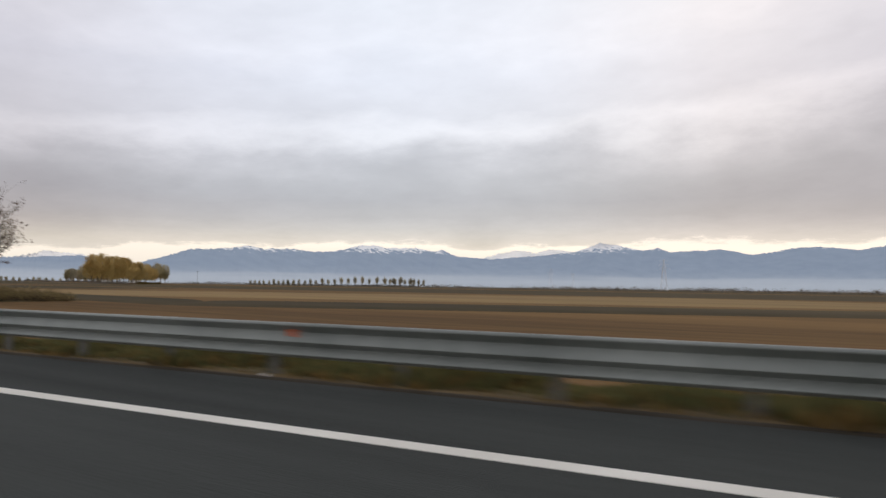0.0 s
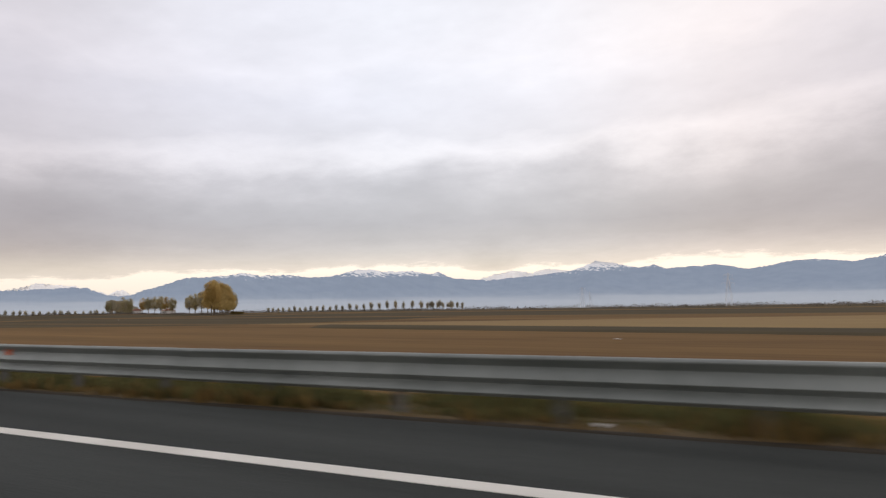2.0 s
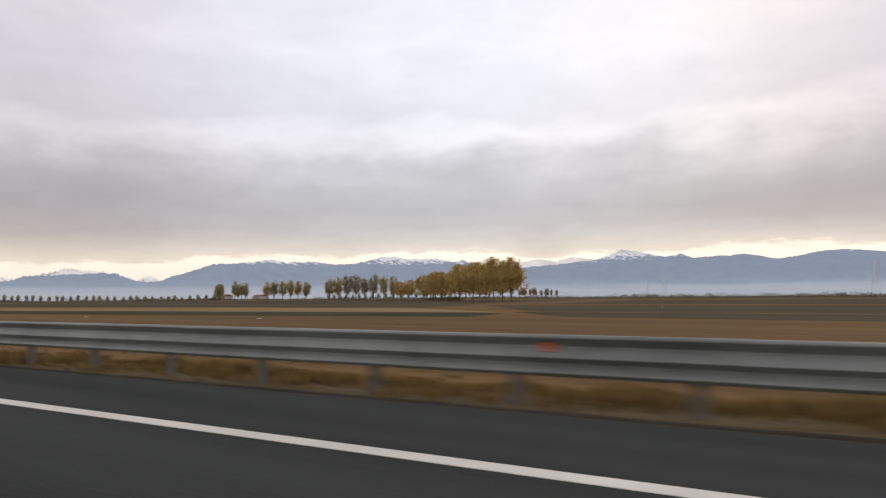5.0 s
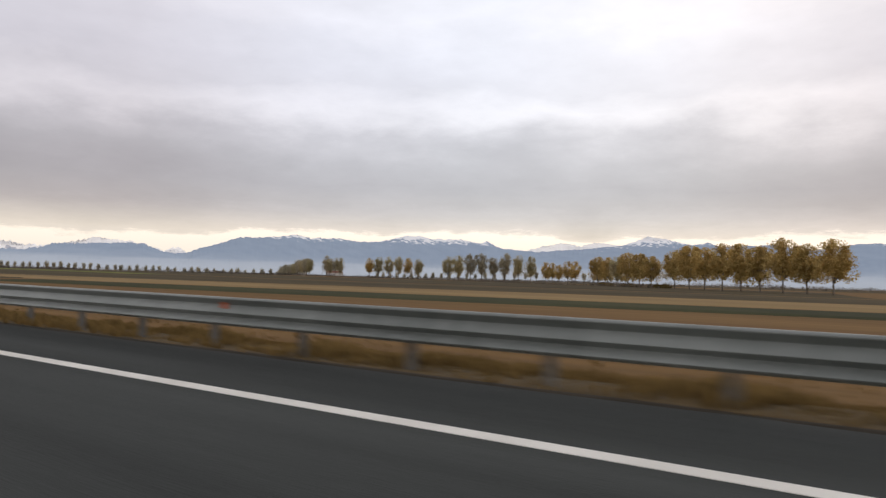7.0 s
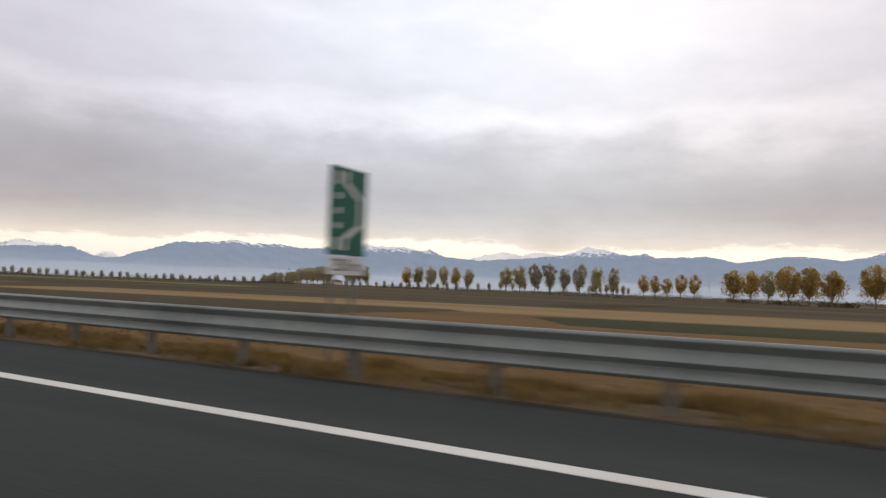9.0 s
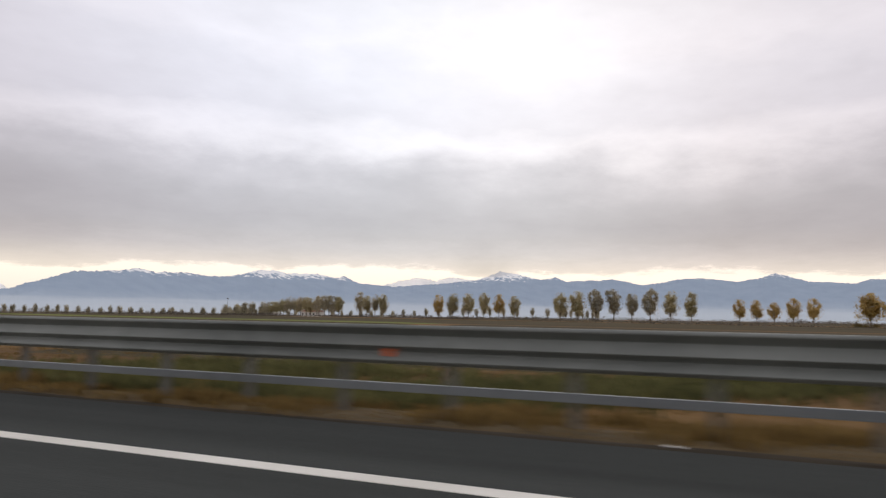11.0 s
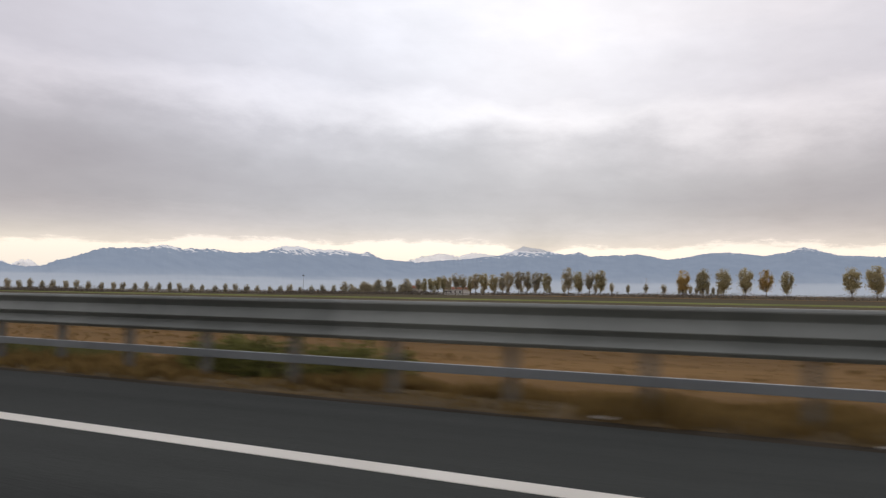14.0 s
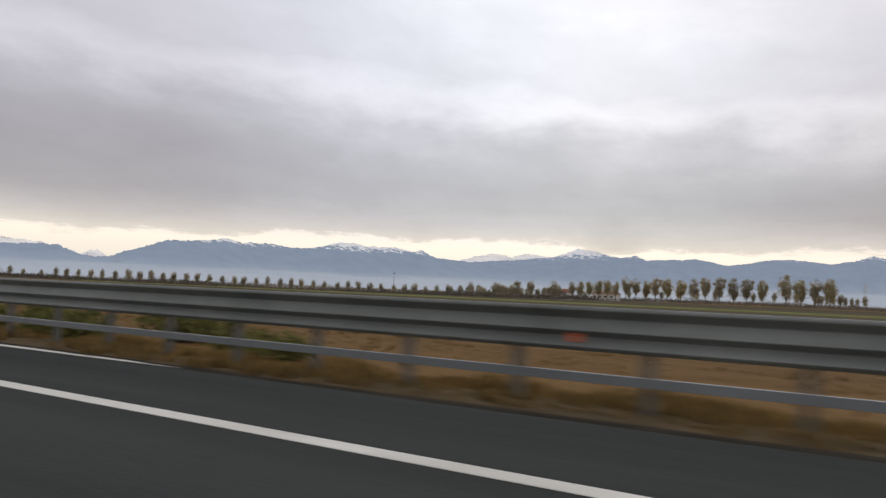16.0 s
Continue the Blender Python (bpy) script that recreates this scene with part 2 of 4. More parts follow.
SNOW_ROCK = mountain_material("haze_painted_snow_slopes", (0.30, 0.32, 0.40), (0.46, 0.46, 0.50), 0.014, 0.0150, (0.98, 0.94, 0.89), (0.16, 0.152, 0.15))


def mist_material():
    m = bpy.data.materials.new("glowing_valley_mist")
    m.use_nodes = True
    n, l = m.node_tree.nodes, m.node_tree.links
    n.remove(n["Principled BSDF"])
    uv, sep = n.new("ShaderNodeUVMap"), n.new("ShaderNodeSeparateXYZ")
    l.new(uv.outputs[0], sep.inputs[0])
    stretch, noise_tex = n.new("ShaderNodeMapping"), n.new("ShaderNodeTexNoise")
    stretch.inputs["Scale"].default_value = (1.2, 3.0, 1.0)
    noise_tex.inputs["Scale"].default_value, noise_tex.inputs["Detail"].default_value = 1.0, 5
    l.new(uv.outputs[0], stretch.inputs[0])
    l.new(stretch.outputs[0], noise_tex.inputs["Vector"])
    wob = n.new("ShaderNodeMath")
    wob.operation = "MULTIPLY_ADD"
    l.new(noise_tex.outputs["Fac"], wob.inputs[0])
    wob.inputs[1].default_value = 0.9
    l.new(sep.outputs["Y"], wob.inputs[2])
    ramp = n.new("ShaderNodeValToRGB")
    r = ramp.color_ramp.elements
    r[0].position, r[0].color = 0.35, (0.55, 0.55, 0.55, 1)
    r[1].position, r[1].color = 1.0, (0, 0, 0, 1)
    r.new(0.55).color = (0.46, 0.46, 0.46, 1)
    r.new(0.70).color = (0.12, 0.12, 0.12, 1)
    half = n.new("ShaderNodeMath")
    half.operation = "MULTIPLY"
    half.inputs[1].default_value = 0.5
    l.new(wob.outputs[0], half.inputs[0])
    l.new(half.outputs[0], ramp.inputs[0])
    # the mist's paleness is put in as emission, not taken from the sky
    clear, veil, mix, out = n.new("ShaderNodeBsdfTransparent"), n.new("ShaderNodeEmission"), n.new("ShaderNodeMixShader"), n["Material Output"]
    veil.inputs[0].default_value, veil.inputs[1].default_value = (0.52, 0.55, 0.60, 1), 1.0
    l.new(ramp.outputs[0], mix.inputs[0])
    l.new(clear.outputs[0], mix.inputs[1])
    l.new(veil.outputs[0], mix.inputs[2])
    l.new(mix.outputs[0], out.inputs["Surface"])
    return m


def cloud_material():
    """A veil of stratus that only dims the bright sky behind it: u is the bearing in tens of degrees, v the height angle in degrees."""
    m = bpy.data.materials.new("stratus_veil")
    m.use_nodes = True
    n, l = m.node_tree.nodes, m.node_tree.links
    n.remove(n["Principled BSDF"])

    def op(kind, a, b=0.0, c=0.0):
        k = n.new("ShaderNodeMath")
        k.operation = kind
        for i, v in enumerate((a, b, c)):
            if isinstance(v, (int, float)):
                k.inputs[i].default_value = v
            else:
                l.new(v, k.inputs[i])
        return k.outputs[0]

    def fuzz(sx, sy, detail, rough=0.55, shift=0.0):
        mp, t = n.new("ShaderNodeMapping"), n.new("ShaderNodeTexNoise")
        mp.inputs["Scale"].default_value, mp.inputs["Location"].default_value = (sx, sy, 1), (shift, shift * 0.7, shift)
        t.inputs["Scale"].default_value, t.inputs["Detail"].default_value, t.inputs["Roughness"].default_value = 1.0, detail, rough
        l.new(uv.outputs[0], mp.inputs[0])
        l.new(mp.outputs[0], t.inputs["Vector"])
        return op("SUBTRACT", t.outputs["Fac"], 0.5)

    uv, sep = n.new("ShaderNodeUVMap"), n.new("ShaderNodeSeparateXYZ")
    l.new(uv.outputs[0], sep.inputs[0])
    u, v = sep.outputs["X"], sep.outputs["Y"]
    # a hanging scarf of cloud that touches the ridge
    drift = op("MULTIPLY_ADD", fuzz(5.0, 0.8, 4, 0.6, 4.4), 0.22, op("SUBTRACT", u, -2.15))
    scarf = op("MULTIPLY", drift, drift)
    scarf = op("POWER", 2.718, op("MULTIPLY", scarf, -26.0))
    west = n.new("ShaderNodeMapRange")
    west.inputs["From Min"].default_value, west.inputs["From Max"].default_value, west.inputs["To Max"].default_value = -4.2, -6.2, 1.0
    l.new(u, west.inputs["Value"])
    # left side of the bank hangs a little higher, and the right edge is open and streaky
    ragged = op("MULTIPLY_ADD", fuzz(0.9, 0.25, 4, 0.55, 3.1), 2.3, op("MULTIPLY", fuzz(3.4, 1.5, 5, 0.65, 9.0), 1.5))
    upper = op("MULTIPLY_ADD", fuzz(0.55, 0.13, 3, 0.5, 5.3), 9.0, op("MULTIPLY", fuzz(2.1, 0.5, 5, 0.6, 1.7), 4.0))
    high = n.new("ShaderNodeMapRange")
    high.inputs["From Min"].default_value, high.inputs["From Max"].default_value = 5.0, 11.5
    l.new(v, high.inputs["Value"])
    wob = n.new("ShaderNodeMix")
    l.new(high.outputs[0], wob.inputs["Factor"])
    l.new(ragged, wob.inputs["A"])
    l.new(upper, wob.inputs["B"])
    fade = n.new("ShaderNodeMapRange")
    fade.inputs["From Min"].default_value, fade.inputs["From Max"].default_value = 6.5, 3.6
    l.new(v, fade.inputs["Value"])
    clear_of_ridge = n.new("ShaderNodeMapRange")
    clear_of_ridge.inputs["From Min"].default_value, clear_of_ridge.inputs["From Max"].default_value = 2.9, 3.5
    l.new(v, clear_of_ridge.inputs["Value"])
    vv = op("ADD", op("ADD", v, wob.outputs["Result"]), op("MULTIPLY_ADD", op("MULTIPLY", op("MULTIPLY", scarf, clear_of_ridge.outputs[0]), fade.outputs[0]), 1.5, op("MULTIPLY", west.outputs[0], fade.outputs[0])))
    ramp = n.new("ShaderNodeValToRGB")
    r = ramp.color_ramp.elements
    r[0].position, r[0].color = 3.4 / 30, (1, 1, 1, 1)
    r[1].position, r[1].color = 29 / 30, (0.95, 0.97, 0.975, 1)
    for p, c in ((3.52, (0.95, 0.94, 0.935)), (3.70, (0.75, 0.75, 0.76)), (4.6, (0.675, 0.68, 0.685)), (5.9, (0.60, 0.605, 0.61)), (7.5, (0.575, 0.58, 0.59)), (9.2, (0.62, 0.63, 0.64)), (10.8, (0.72, 0.73, 0.74)), (12.2, (0.87, 0.88, 0.885)), (13.2, (0.95, 0.96, 0.96)), (15.0, (0.85, 0.865, 0.875)), (18.5, (0.90, 0.92, 0.93)), (21.0, (0.97, 0.985, 0.985)), (25.0, (0.91, 0.93, 0.93))):
        r.new(p / 30).color = (*c, 1)
    l.new(op("DIVIDE", vv, 30.0), ramp.inputs[0])
    clear, out = n.new("ShaderNodeBsdfTransparent"), n["Material Output"]
    # finer mottling of the veil
    mottle = op("MULTIPLY_ADD", fuzz(1.2, 0.28, 3, 0.5, 12.0), 0.20, op("MULTIPLY_ADD", fuzz(3.4, 0.75, 4, 0.55, 6.0), 0.09, 1.0))
    band_fade = n.new("ShaderNodeMapRange")
    band_fade.inputs["From Min"].default_value, band_fade.inputs["From Max"].default_value = 3.6, 5.5
    l.new(v, band_fade.inputs["Value"])
    mot = op("MULTIPLY_ADD", op("SUBTRACT", mottle, 1.0), band_fade.outputs[0], 1.0)
    tint = n.new("ShaderNodeVectorMath")
    tint.operation = "SCALE"
    l.new(ramp.outputs[0], tint.inputs[0])
    l.new(mot, tint.inputs["Scale"])
    # lens falloff put into the veil's colour: darker and warmer towards both ends of the range
    ends, warm = n.new("ShaderNodeValToRGB"), n.new("ShaderNodeVectorMath")
    q = ends.color_ramp.elements
    q[0].position, q[0].color = 0.0, (0.80, 0.775, 0.79, 1)
    q[1].position, q[1].color = 1.0, (0.83, 0.785, 0.785, 1)
    for p, c in ((0.22, (0.83, 0.805, 0.82)), (0.36, (0.955, 0.965, 0.995)), (0.5, (1.0, 1.03, 1.06)), (0.64, (0.965, 0.985, 1.01)), (0.78, (0.89, 0.865, 0.865))):
        q.new(p).color = (*c, 1)
    l.new(op("MULTIPLY_ADD", u, 0.1, 0.8), ends.inputs[0])
    above, soft = n.new("ShaderNodeMapRange"), n.new("ShaderNodeMixRGB")
    above.inputs["From Min"].default_value, above.inputs["From Max"].default_value = 3.0, 5.0
    l.new(v, above.inputs["Value"])
    soft.inputs[1].default_value = (1, 1, 1, 1)
    l.new(above.outputs[0], soft.inputs[0])
    l.new(ends.outputs[0], soft.inputs[2])
    warm.operation = "MULTIPLY"
    l.new(tint.outputs[0], warm.inputs[0])
    l.new(soft.outputs[0], warm.inputs[1])
    l.new(warm.outputs[0], clear.inputs[0])
    l.new(clear.outputs[0], out.inputs["Surface"])
    return m


# ---- building helpers ----
def mesh_from(name, verts, faces, mat, smooth=False):
    me = bpy.data.meshes.new(name)
    me.from_pydata([tuple(v) for v in verts], [], faces)
    me.materials.append(mat)
    if smooth:
        me.polygons.foreach_set("use_smooth", [True] * len(me.polygons))
    me.update()
    return me


def piece(name, me, parent=None, m=None, label=""):
    """A mesh as an object under its thing."""
    ob = new(name, me)
    if parent is not None:
        ob.parent = parent
    if m is not None:
        ob.matrix_basis = m
    if label:
        ob["label"] = label
    return ob


def thing(name, m, label, category, group="", kind=""):
    ob = new(name)
    ob.empty_display_size = 0.3
    ob.matrix_basis = m
    return tagged(ob, label, category, group, kind)


def box(sx, sy, sz, bevel=0.0, at_base=True, offset=(0, 0, 0)):
    bm = bmesh.new()
    bmesh.ops.create_cube(bm, size=1)
    for v in bm.verts:
        v.co = Vector((v.co.x * sx, v.co.y * sy, (v.co.z + (0.5 if at_base else 0)) * sz)) + Vector(offset)
    if bevel:
        bmesh.ops.bevel(bm, geom=bm.edges[:], offset=bevel, segments=1, affect="EDGES")
    return bm


def finish(name, bm, mat, smooth=False):
    me = bpy.data.meshes.new(name)
    bm.to_mesh(me)
    bm.free()
    me.materials.append(mat)
    if smooth:
        me.polygons.foreach_set("use_smooth", [True] * len(me.polygons))
    return me


def tube(verts, faces, path, radii, sides=6):
    """Adds a tapered tube along the path."""
    first = len(verts)
    for i, p in enumerate(path):
        p = Vector(p)
        d = (Vector(path[min(i + 1, len(path) - 1)]) - Vector(path[max(i - 1, 0)])).normalized()
        a = d.orthogonal().normalized()
        b = d.cross(a)
        for k in range(sides):
            t = 2 * math.pi * k / sides
            verts.append(p + (a * math.cos(t) + b * math.sin(t)) * radii[i])
    for i in range(len(path) - 1):
        for k in range(sides):
            q = first + i * sides
            faces.append((q + k, q + (k + 1) % sides, q + sides + (k + 1) % sides, q + sides + k))
    faces.append(tuple(first + (len(path) - 1) * sides + k for k in range(sides)))


def leaf_quads(rng, points, size, squash=1.0):
    """Small four-cornered leaves or sprays, turned at random, round the points."""
    verts, faces = [], []
    for p in points:
        a = Vector((rng.gauss(0, 1), rng.gauss(0, 1), rng.gauss(0, 1) * squash)).normalized()
        b = a.orthogonal().normalized()
        b = (b * math.cos(rng.random() * 6.3) + a.cross(b) * math.sin(rng.random() * 6.3)).normalized()
        q = size * rng.uniform(0.55, 1.35)
        c = a.cross(b)
        n0 = len(verts)
        verts += [p - b * q, p - c * q * 0.55 + a * q * 0.2, p + b * q, p + c * q * 0.55 + a * q * 0.2]
        faces.append((n0, n0 + 1, n0 + 2, n0 + 3))
    return verts, faces


def ground_height(lat, s=0.0):
    """The verge falls away from the road, and the plain sinks a little towards the mountains, most of all ahead along the road."""
    knots = ((-4000, -0.3), (-14, -0.3), (-12.6, -0.08), (2.3, -0.08), (2.44, -0.06), (2.6, -0.012), (3.6, -0.04), (6.5, -0.32), (60, -0.3), (110, -0.32), (160, -0.4), (260, -0.55), (700, -1.5), (2000, -4.2), (9000, -14.0))
    for (a, za), (b, zb) in zip(knots, knots[1:]):
        if a <= lat <= b:
            west = max(0.0, min(1.0, (s - 330) / 150)) * max(0.0, min(1.0, (lat - 100) / 300))
            return za + (zb - za) * (lat - a) / (b - a) - 4.0 * west
    return 0.0


def world_z(x, y):
    return ground_height(side(x, y), -x)


# ---- ground, road ----
def grid_sheet(name, ss, lats, height, mat):
    verts = [(*at(s, t), height(s, t)) for s in ss for t in lats]
    w = len(lats)
    faces = [(i * w + j, i * w + j + 1, (i + 1) * w + j + 1, (i + 1) * w + j) for i in range(len(ss) - 1) for j in range(w - 1)]
    return mesh_from(name, verts, faces, mat, True)


stations = [-4900, -3000, -1800, -1100, -800, -620] + [s for s in range(-500, 521, 20)] + [620, 800, 1100, 1800, 3000, 4900]
lats = [-4900, -2000, -600, -150, -40, -14, -12.6, 2.3, 2.44, 2.6, 3.2, 3.6, 4.2, 5, 6.5, 9, 14, 20, 30, 45, 60, 90, 130, 180, 260, 400, 700, 1200, 2000, 3200, 4900]
ground = piece("ground", grid_sheet("ground", stations, lats, lambda s, t: ground_height(t, s) + 0.03 * noise.noise((s * 0.05, t * 0.2, 0)) * (3 < t < 120), STUBBLE))
tagged(ground, "flat plain of brown stubble fields reaching the mountains", "ground", kind="structure")


def strip(name, s0, s1, l0, l1, top, mat, thick=0.06, step=6.0):
    """A paved strip with edges of its own thickness."""
    n0 = max(2, int((s1 - s0) / step) + 1)
    ss = [s0 + (s1 - s0) * i / (n0 - 1) for i in range(n0)]
    verts, faces = [], []
    for s in ss:
        for lat, z in ((l0, top - thick), (l0, top), (l1, top), (l1, top - thick)):
            verts.append((*at(s, lat), z))
    for i in range(n0 - 1):
        for j in range(3):
            faces.append((i * 4 + j, i * 4 + j + 1, i * 4 + j + 5, i * 4 + j + 4))
    faces += [(0, 1, 2, 3), tuple((n0 - 1) * 4 + k for k in (3, 2, 1, 0))]
    return mesh_from(name, verts, faces, mat)


road = piece("road", strip("road", -500, 520, -12.5, 2.42, 0.0, ASPHALT, 0.3))
tagged(road, "dark grey asphalt motorway with a hard shoulder", "road", kind="structure")
verge = piece("verge", grid_sheet("verge", list(range(-480, 501, 4)), [2.42, 2.5, 2.62, 2.9, 3.3, 3.9],
              lambda s, t: ground_height(t) + 0.022 + 0.02 * noise.noise((s * 0.9, t * 3, 2)) - (0.0 if t > 2.45 else 0.02), GRAVEL))
tagged(verge, "narrow gravel verge with dry grass beside the asphalt", "verge", kind="structure")
# narrow uneven strip, darker than the verge, along the asphalt edge
dark_lip = piece("dark_lip", grid_sheet("dark_lip", [-480 + 0.8 * i for i in range(1000)], [2.26, 2.38, 2.46, 2.54, 2.64],
                 lambda s, t: 0.010 - 0.055 * (t > 2.6) - 0.045 * (t < 2.3) + 0.016 * noise.noise((s * 0.9, t * 5, 5)) - 0.012 * max(0.0, noise.noise((s * 0.23, 3.3, 8))), EDGE_DARK))
tagged(dark_lip, "dark uneven lip along the asphalt edge", "soil", kind="structure")
exit_lane = piece("exit_lane", strip("exit_lane", 262, 520, 2.43, 2.62, -0.002, ASPHALT, 0.3))
tagged(exit_lane, "asphalt widening towards the exit lane", "road", kind="structure")
for s0, s1 in ((126, 145),):
    road_joint = piece("road_joint", strip("road_joint", s0, s1, 0.99, 1.012, 0.005, JOINT, 0.005, 6))
    tagged(road_joint, "thin dark joint in the asphalt of the hard shoulder", "road joint", kind="structure")
edge_line = piece("edge_line", strip("edge_line", -500, 520, -0.09, 0.125, 0.006, PAINT, 0.006, 5))
tagged(edge_line, "white painted edge line, slightly worn", "road marking", kind="structure")


def tapered_line():
    s0, s1, n0 = 279.6, 330.0, 20
    verts, faces = [], []
    for i in range(n0):
        s = s0 + (s1 - s0) * i / (n0 - 1)
        w = 0.085 * min(1, 0.15 + (s - s0) / 2.0)
        mid = 2.41 - 0.03 * (s - s0)
        for lat in (mid - w, mid + w):
            verts += [(*at(s, lat), 0.007)]
    faces = [(2 * i, 2 * i + 1, 2 * i + 3, 2 * i + 2) for i in range(n0 - 1)]
    return mesh_from("exit_line", verts, faces, PAINT)


exit_line = piece("exit_line", tapered_line())
tagged(exit_line, "white painted line that begins with the exit lane", "road marking", kind="structure")


def field(name, corners, mat, label, lift=0.03):
    """A cultivated strip between four (s, lat) corners, laid on the plain."""
    a, b, c, d0 = [Vector((*q, 0)) for q in corners]
    n1, n2 = 24, 8
    verts = []
    for i in range(n1 + 1):
        for j in range(n2 + 1):
            u, v = i / n1, j / n2
            q = a.lerp(b, u).lerp(d0.lerp(c, u), v)
            if j in (0, n2):
                q.y += 1.2 * noise.noise((q.x * 0.05, q.y * 0.05, 7))
            x, y = at(q.x, q.y)
            verts.append((x, y, ground_height(q.y, q.x) + (lift if 0 < j < n2 and 0 < i < n1 else -0.05)))
    w = n2 + 1
    faces = [(i * w + j, i * w + j + 1, (i + 1) * w + j + 1, (i + 1) * w + j) for i in range(n1) for j in range(n2)]
    ob = piece(name, mesh_from(name, verts, faces, mat, True))
    return tagged(ob, label, "field", kind="structure")


field("field", ((-420, 112), (-42, 100), (-21, 250), (-420, 300)), DARK_FIELD, "dark rough fallow field", 0.04)
field("field", ((-330, 74), (-205, 42), (-140, 54), (-250, 116)), PALE_FIELD, "pale tan stubble field beyond a dark ditch", 0.06)
field("field", ((-330, 60), (-232, 26), (-226, 38), (-326, 74)), DARK_FIELD, "dark weedy ditch strip between stubble fields", 0.10)
field("field", ((-235, 27), (-165, 42), (-158, 52), (-228, 38)), DARK_FIELD, "dark weedy strip between stubble fields", 0.10)
field("field", ((-152, 50), (-74, 55), (-42, 100), (-152, 108)), DARK_FIELD, "dark fallow field with dead weeds", 0.03)
field("field", ((-120, 38), (-84, 42), (-70, 57), (-154, 52)), DARK_FIELD, "dark weedy corner of the fallow field", 0.05)
field("field", ((-78, 41), (46, 25), (52, 34), (-76, 53)), GREEN_FIELD, "dark green grass strip between the fields", 0.09)
field("field", ((-76, 54), (112, 27), (114, 44), (-52, 74)), PALE_FIELD, "pale tan stubble strip beyond the green grass", 0.09)
field("field", ((-52, 75), (66, 54), (60, 110), (-42, 108)), DARK_FIELD, "dark brown fallow ground before the poplars", 0.06)
field("field", ((57, 14), (128, 6.5), (150, 116), (44, 108)), DARK_FIELD, "dark weedy field edge", 0.06)
field("field", ((-224, 19), (-213, 19), (-212, 30), (-222, 32)), DARK_FIELD, "dark rough grass round the lone tree", 0.07)
field("field", ((-40, 106), (420, 110), (460, 260), (-20, 250)), DARK_FIELD, "dark fallow field before the poplar row", 0.07)
field("field", ((129, 50), (428, 46), (428, 108), (151, 108)), DARK_FIELD, "dark weedy fallow field beyond the stubble", 0.06)
field("field", ((430, 16), (900, 16), (900, 260), (470, 260)), DARK_FIELD, "dark brown fallow field", 0.05)
field("field", ((150, 104), (470, 108), (470, 122), (150, 116)), BRIGHT_GREEN, "thin bright green meadow strip", 0.12)
field("field", ((-900, 300), (900, 300), (900, 620), (-900, 620)), DARK_FIELD, "dark distant fields towards the foothills", 0.05)
field("field", ((-2500, 640), (2500, 640), (2500, 1500), (-2500, 1500)), DARK_FIELD, "hazy dark distant fields", 0.05)

# ---- distance: mountains, mist, cloud ----
def far_distance(az):
    return max(4700 * math.cos(az), 2800)


# bearing in degrees from the road's normal, height in metres
RIDGE = ((-80, 40), (-68, 65), (-65, 54), (-63, 82), (-57.1, 95), (-56, 71), (-54.5, 59), (-52.1, 98), (-50, 143), (-47.3, 155), (-45.7, 177), (-44.6, 165), (-42.2, 177),
         (-40.5, 164), (-38.6, 180), (-37, 212), (-35.7, 220), (-34.9, 207), (-32.4, 216), (-30.8, 198), (-30.2, 214), (-28.9, 173), (-26, 163), (-21.3, 200), (-19.2, 224), (-17.4, 282),
         (-15.2, 256), (-14, 236), (-12.9, 252), (-12, 228), (-8.4, 246), (-6, 210), (-3, 255), (-1.6, 257), (0.7, 236), (2.2, 254), (3.5, 287), (5.6, 234), (8.6, 219), (9.5, 245), (15, 235), (30, 180))
SNOWS = ((-80, 70), (-68.3, 83), (-66.5, 93), (-65, 75), (-63, 80), (-60.4, 113), (-57.6, 98), (-55.6, 72), (-54.9, 88), (-53.4, 60), (-29, 110), (-27.5, 153), (-26.2, 192), (-24, 230),
         (-22.6, 216), (-21.5, 240), (-19.2, 228), (-18, 180), (-15, 100), (30, 60))


def skyline(peaks, deg):
    for (a, ha), (b, hb) in zip(peaks, peaks[1:]):
        if a <= deg <= b:
            return ha + (hb - ha) * (deg - a) / (b - a)
    return 40.0


def mountain_range(name, peaks, back, mat, rough, label, foot=0.86):
    cols, rows = 1500, 15
    verts = []
    for i in range(cols + 1):
        deg = -78 + 110 * i / cols
        az = radians(deg)
        top = skyline(peaks, deg)
        far = far_distance(az) * back
        crest = rough * (noise.noise((deg * 1.7, 3.7 * back, 0)) * 5 + (0.25 - abs(noise.noise((deg * 2.6, 1.1, back)))) * 9 + noise.noise((deg * 6.5, 2.1, back)) * 4 + noise.noise((deg * 15.0, 7.1, back)) * 1.5)
        for j in range(rows + 1):
            f = j / rows
            spur = noise.fractal((deg * 0.55, f * 1.6, 5 * back), 1.0, 2.0, 5)
            r = far * (foot + (1 - foot) * f) + 60 * spur * (1 - f) * f * 4
            z = top * (f ** 0.85) + crest * f ** 7 + 22 * spur * f * (1 - f) * 3
            verts.append((r * math.sin(az), r * math.cos(az), z + (-20 if j == 0 else 0)))
        verts.append((far * 1.03 * math.sin(az), far * 1.03 * math.cos(az), -20))
    w = rows + 2
    faces = [(i * w + j, (i + 1) * w + j, (i + 1) * w + j + 1, i * w + j + 1) for i in range(cols) for j in range(w - 1)]
    ob = piece(name, mesh_from(name, verts, faces, mat, True))
    return tagged(ob, label, "mountains", kind="structure")


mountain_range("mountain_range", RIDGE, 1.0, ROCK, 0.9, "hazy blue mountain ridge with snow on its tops")
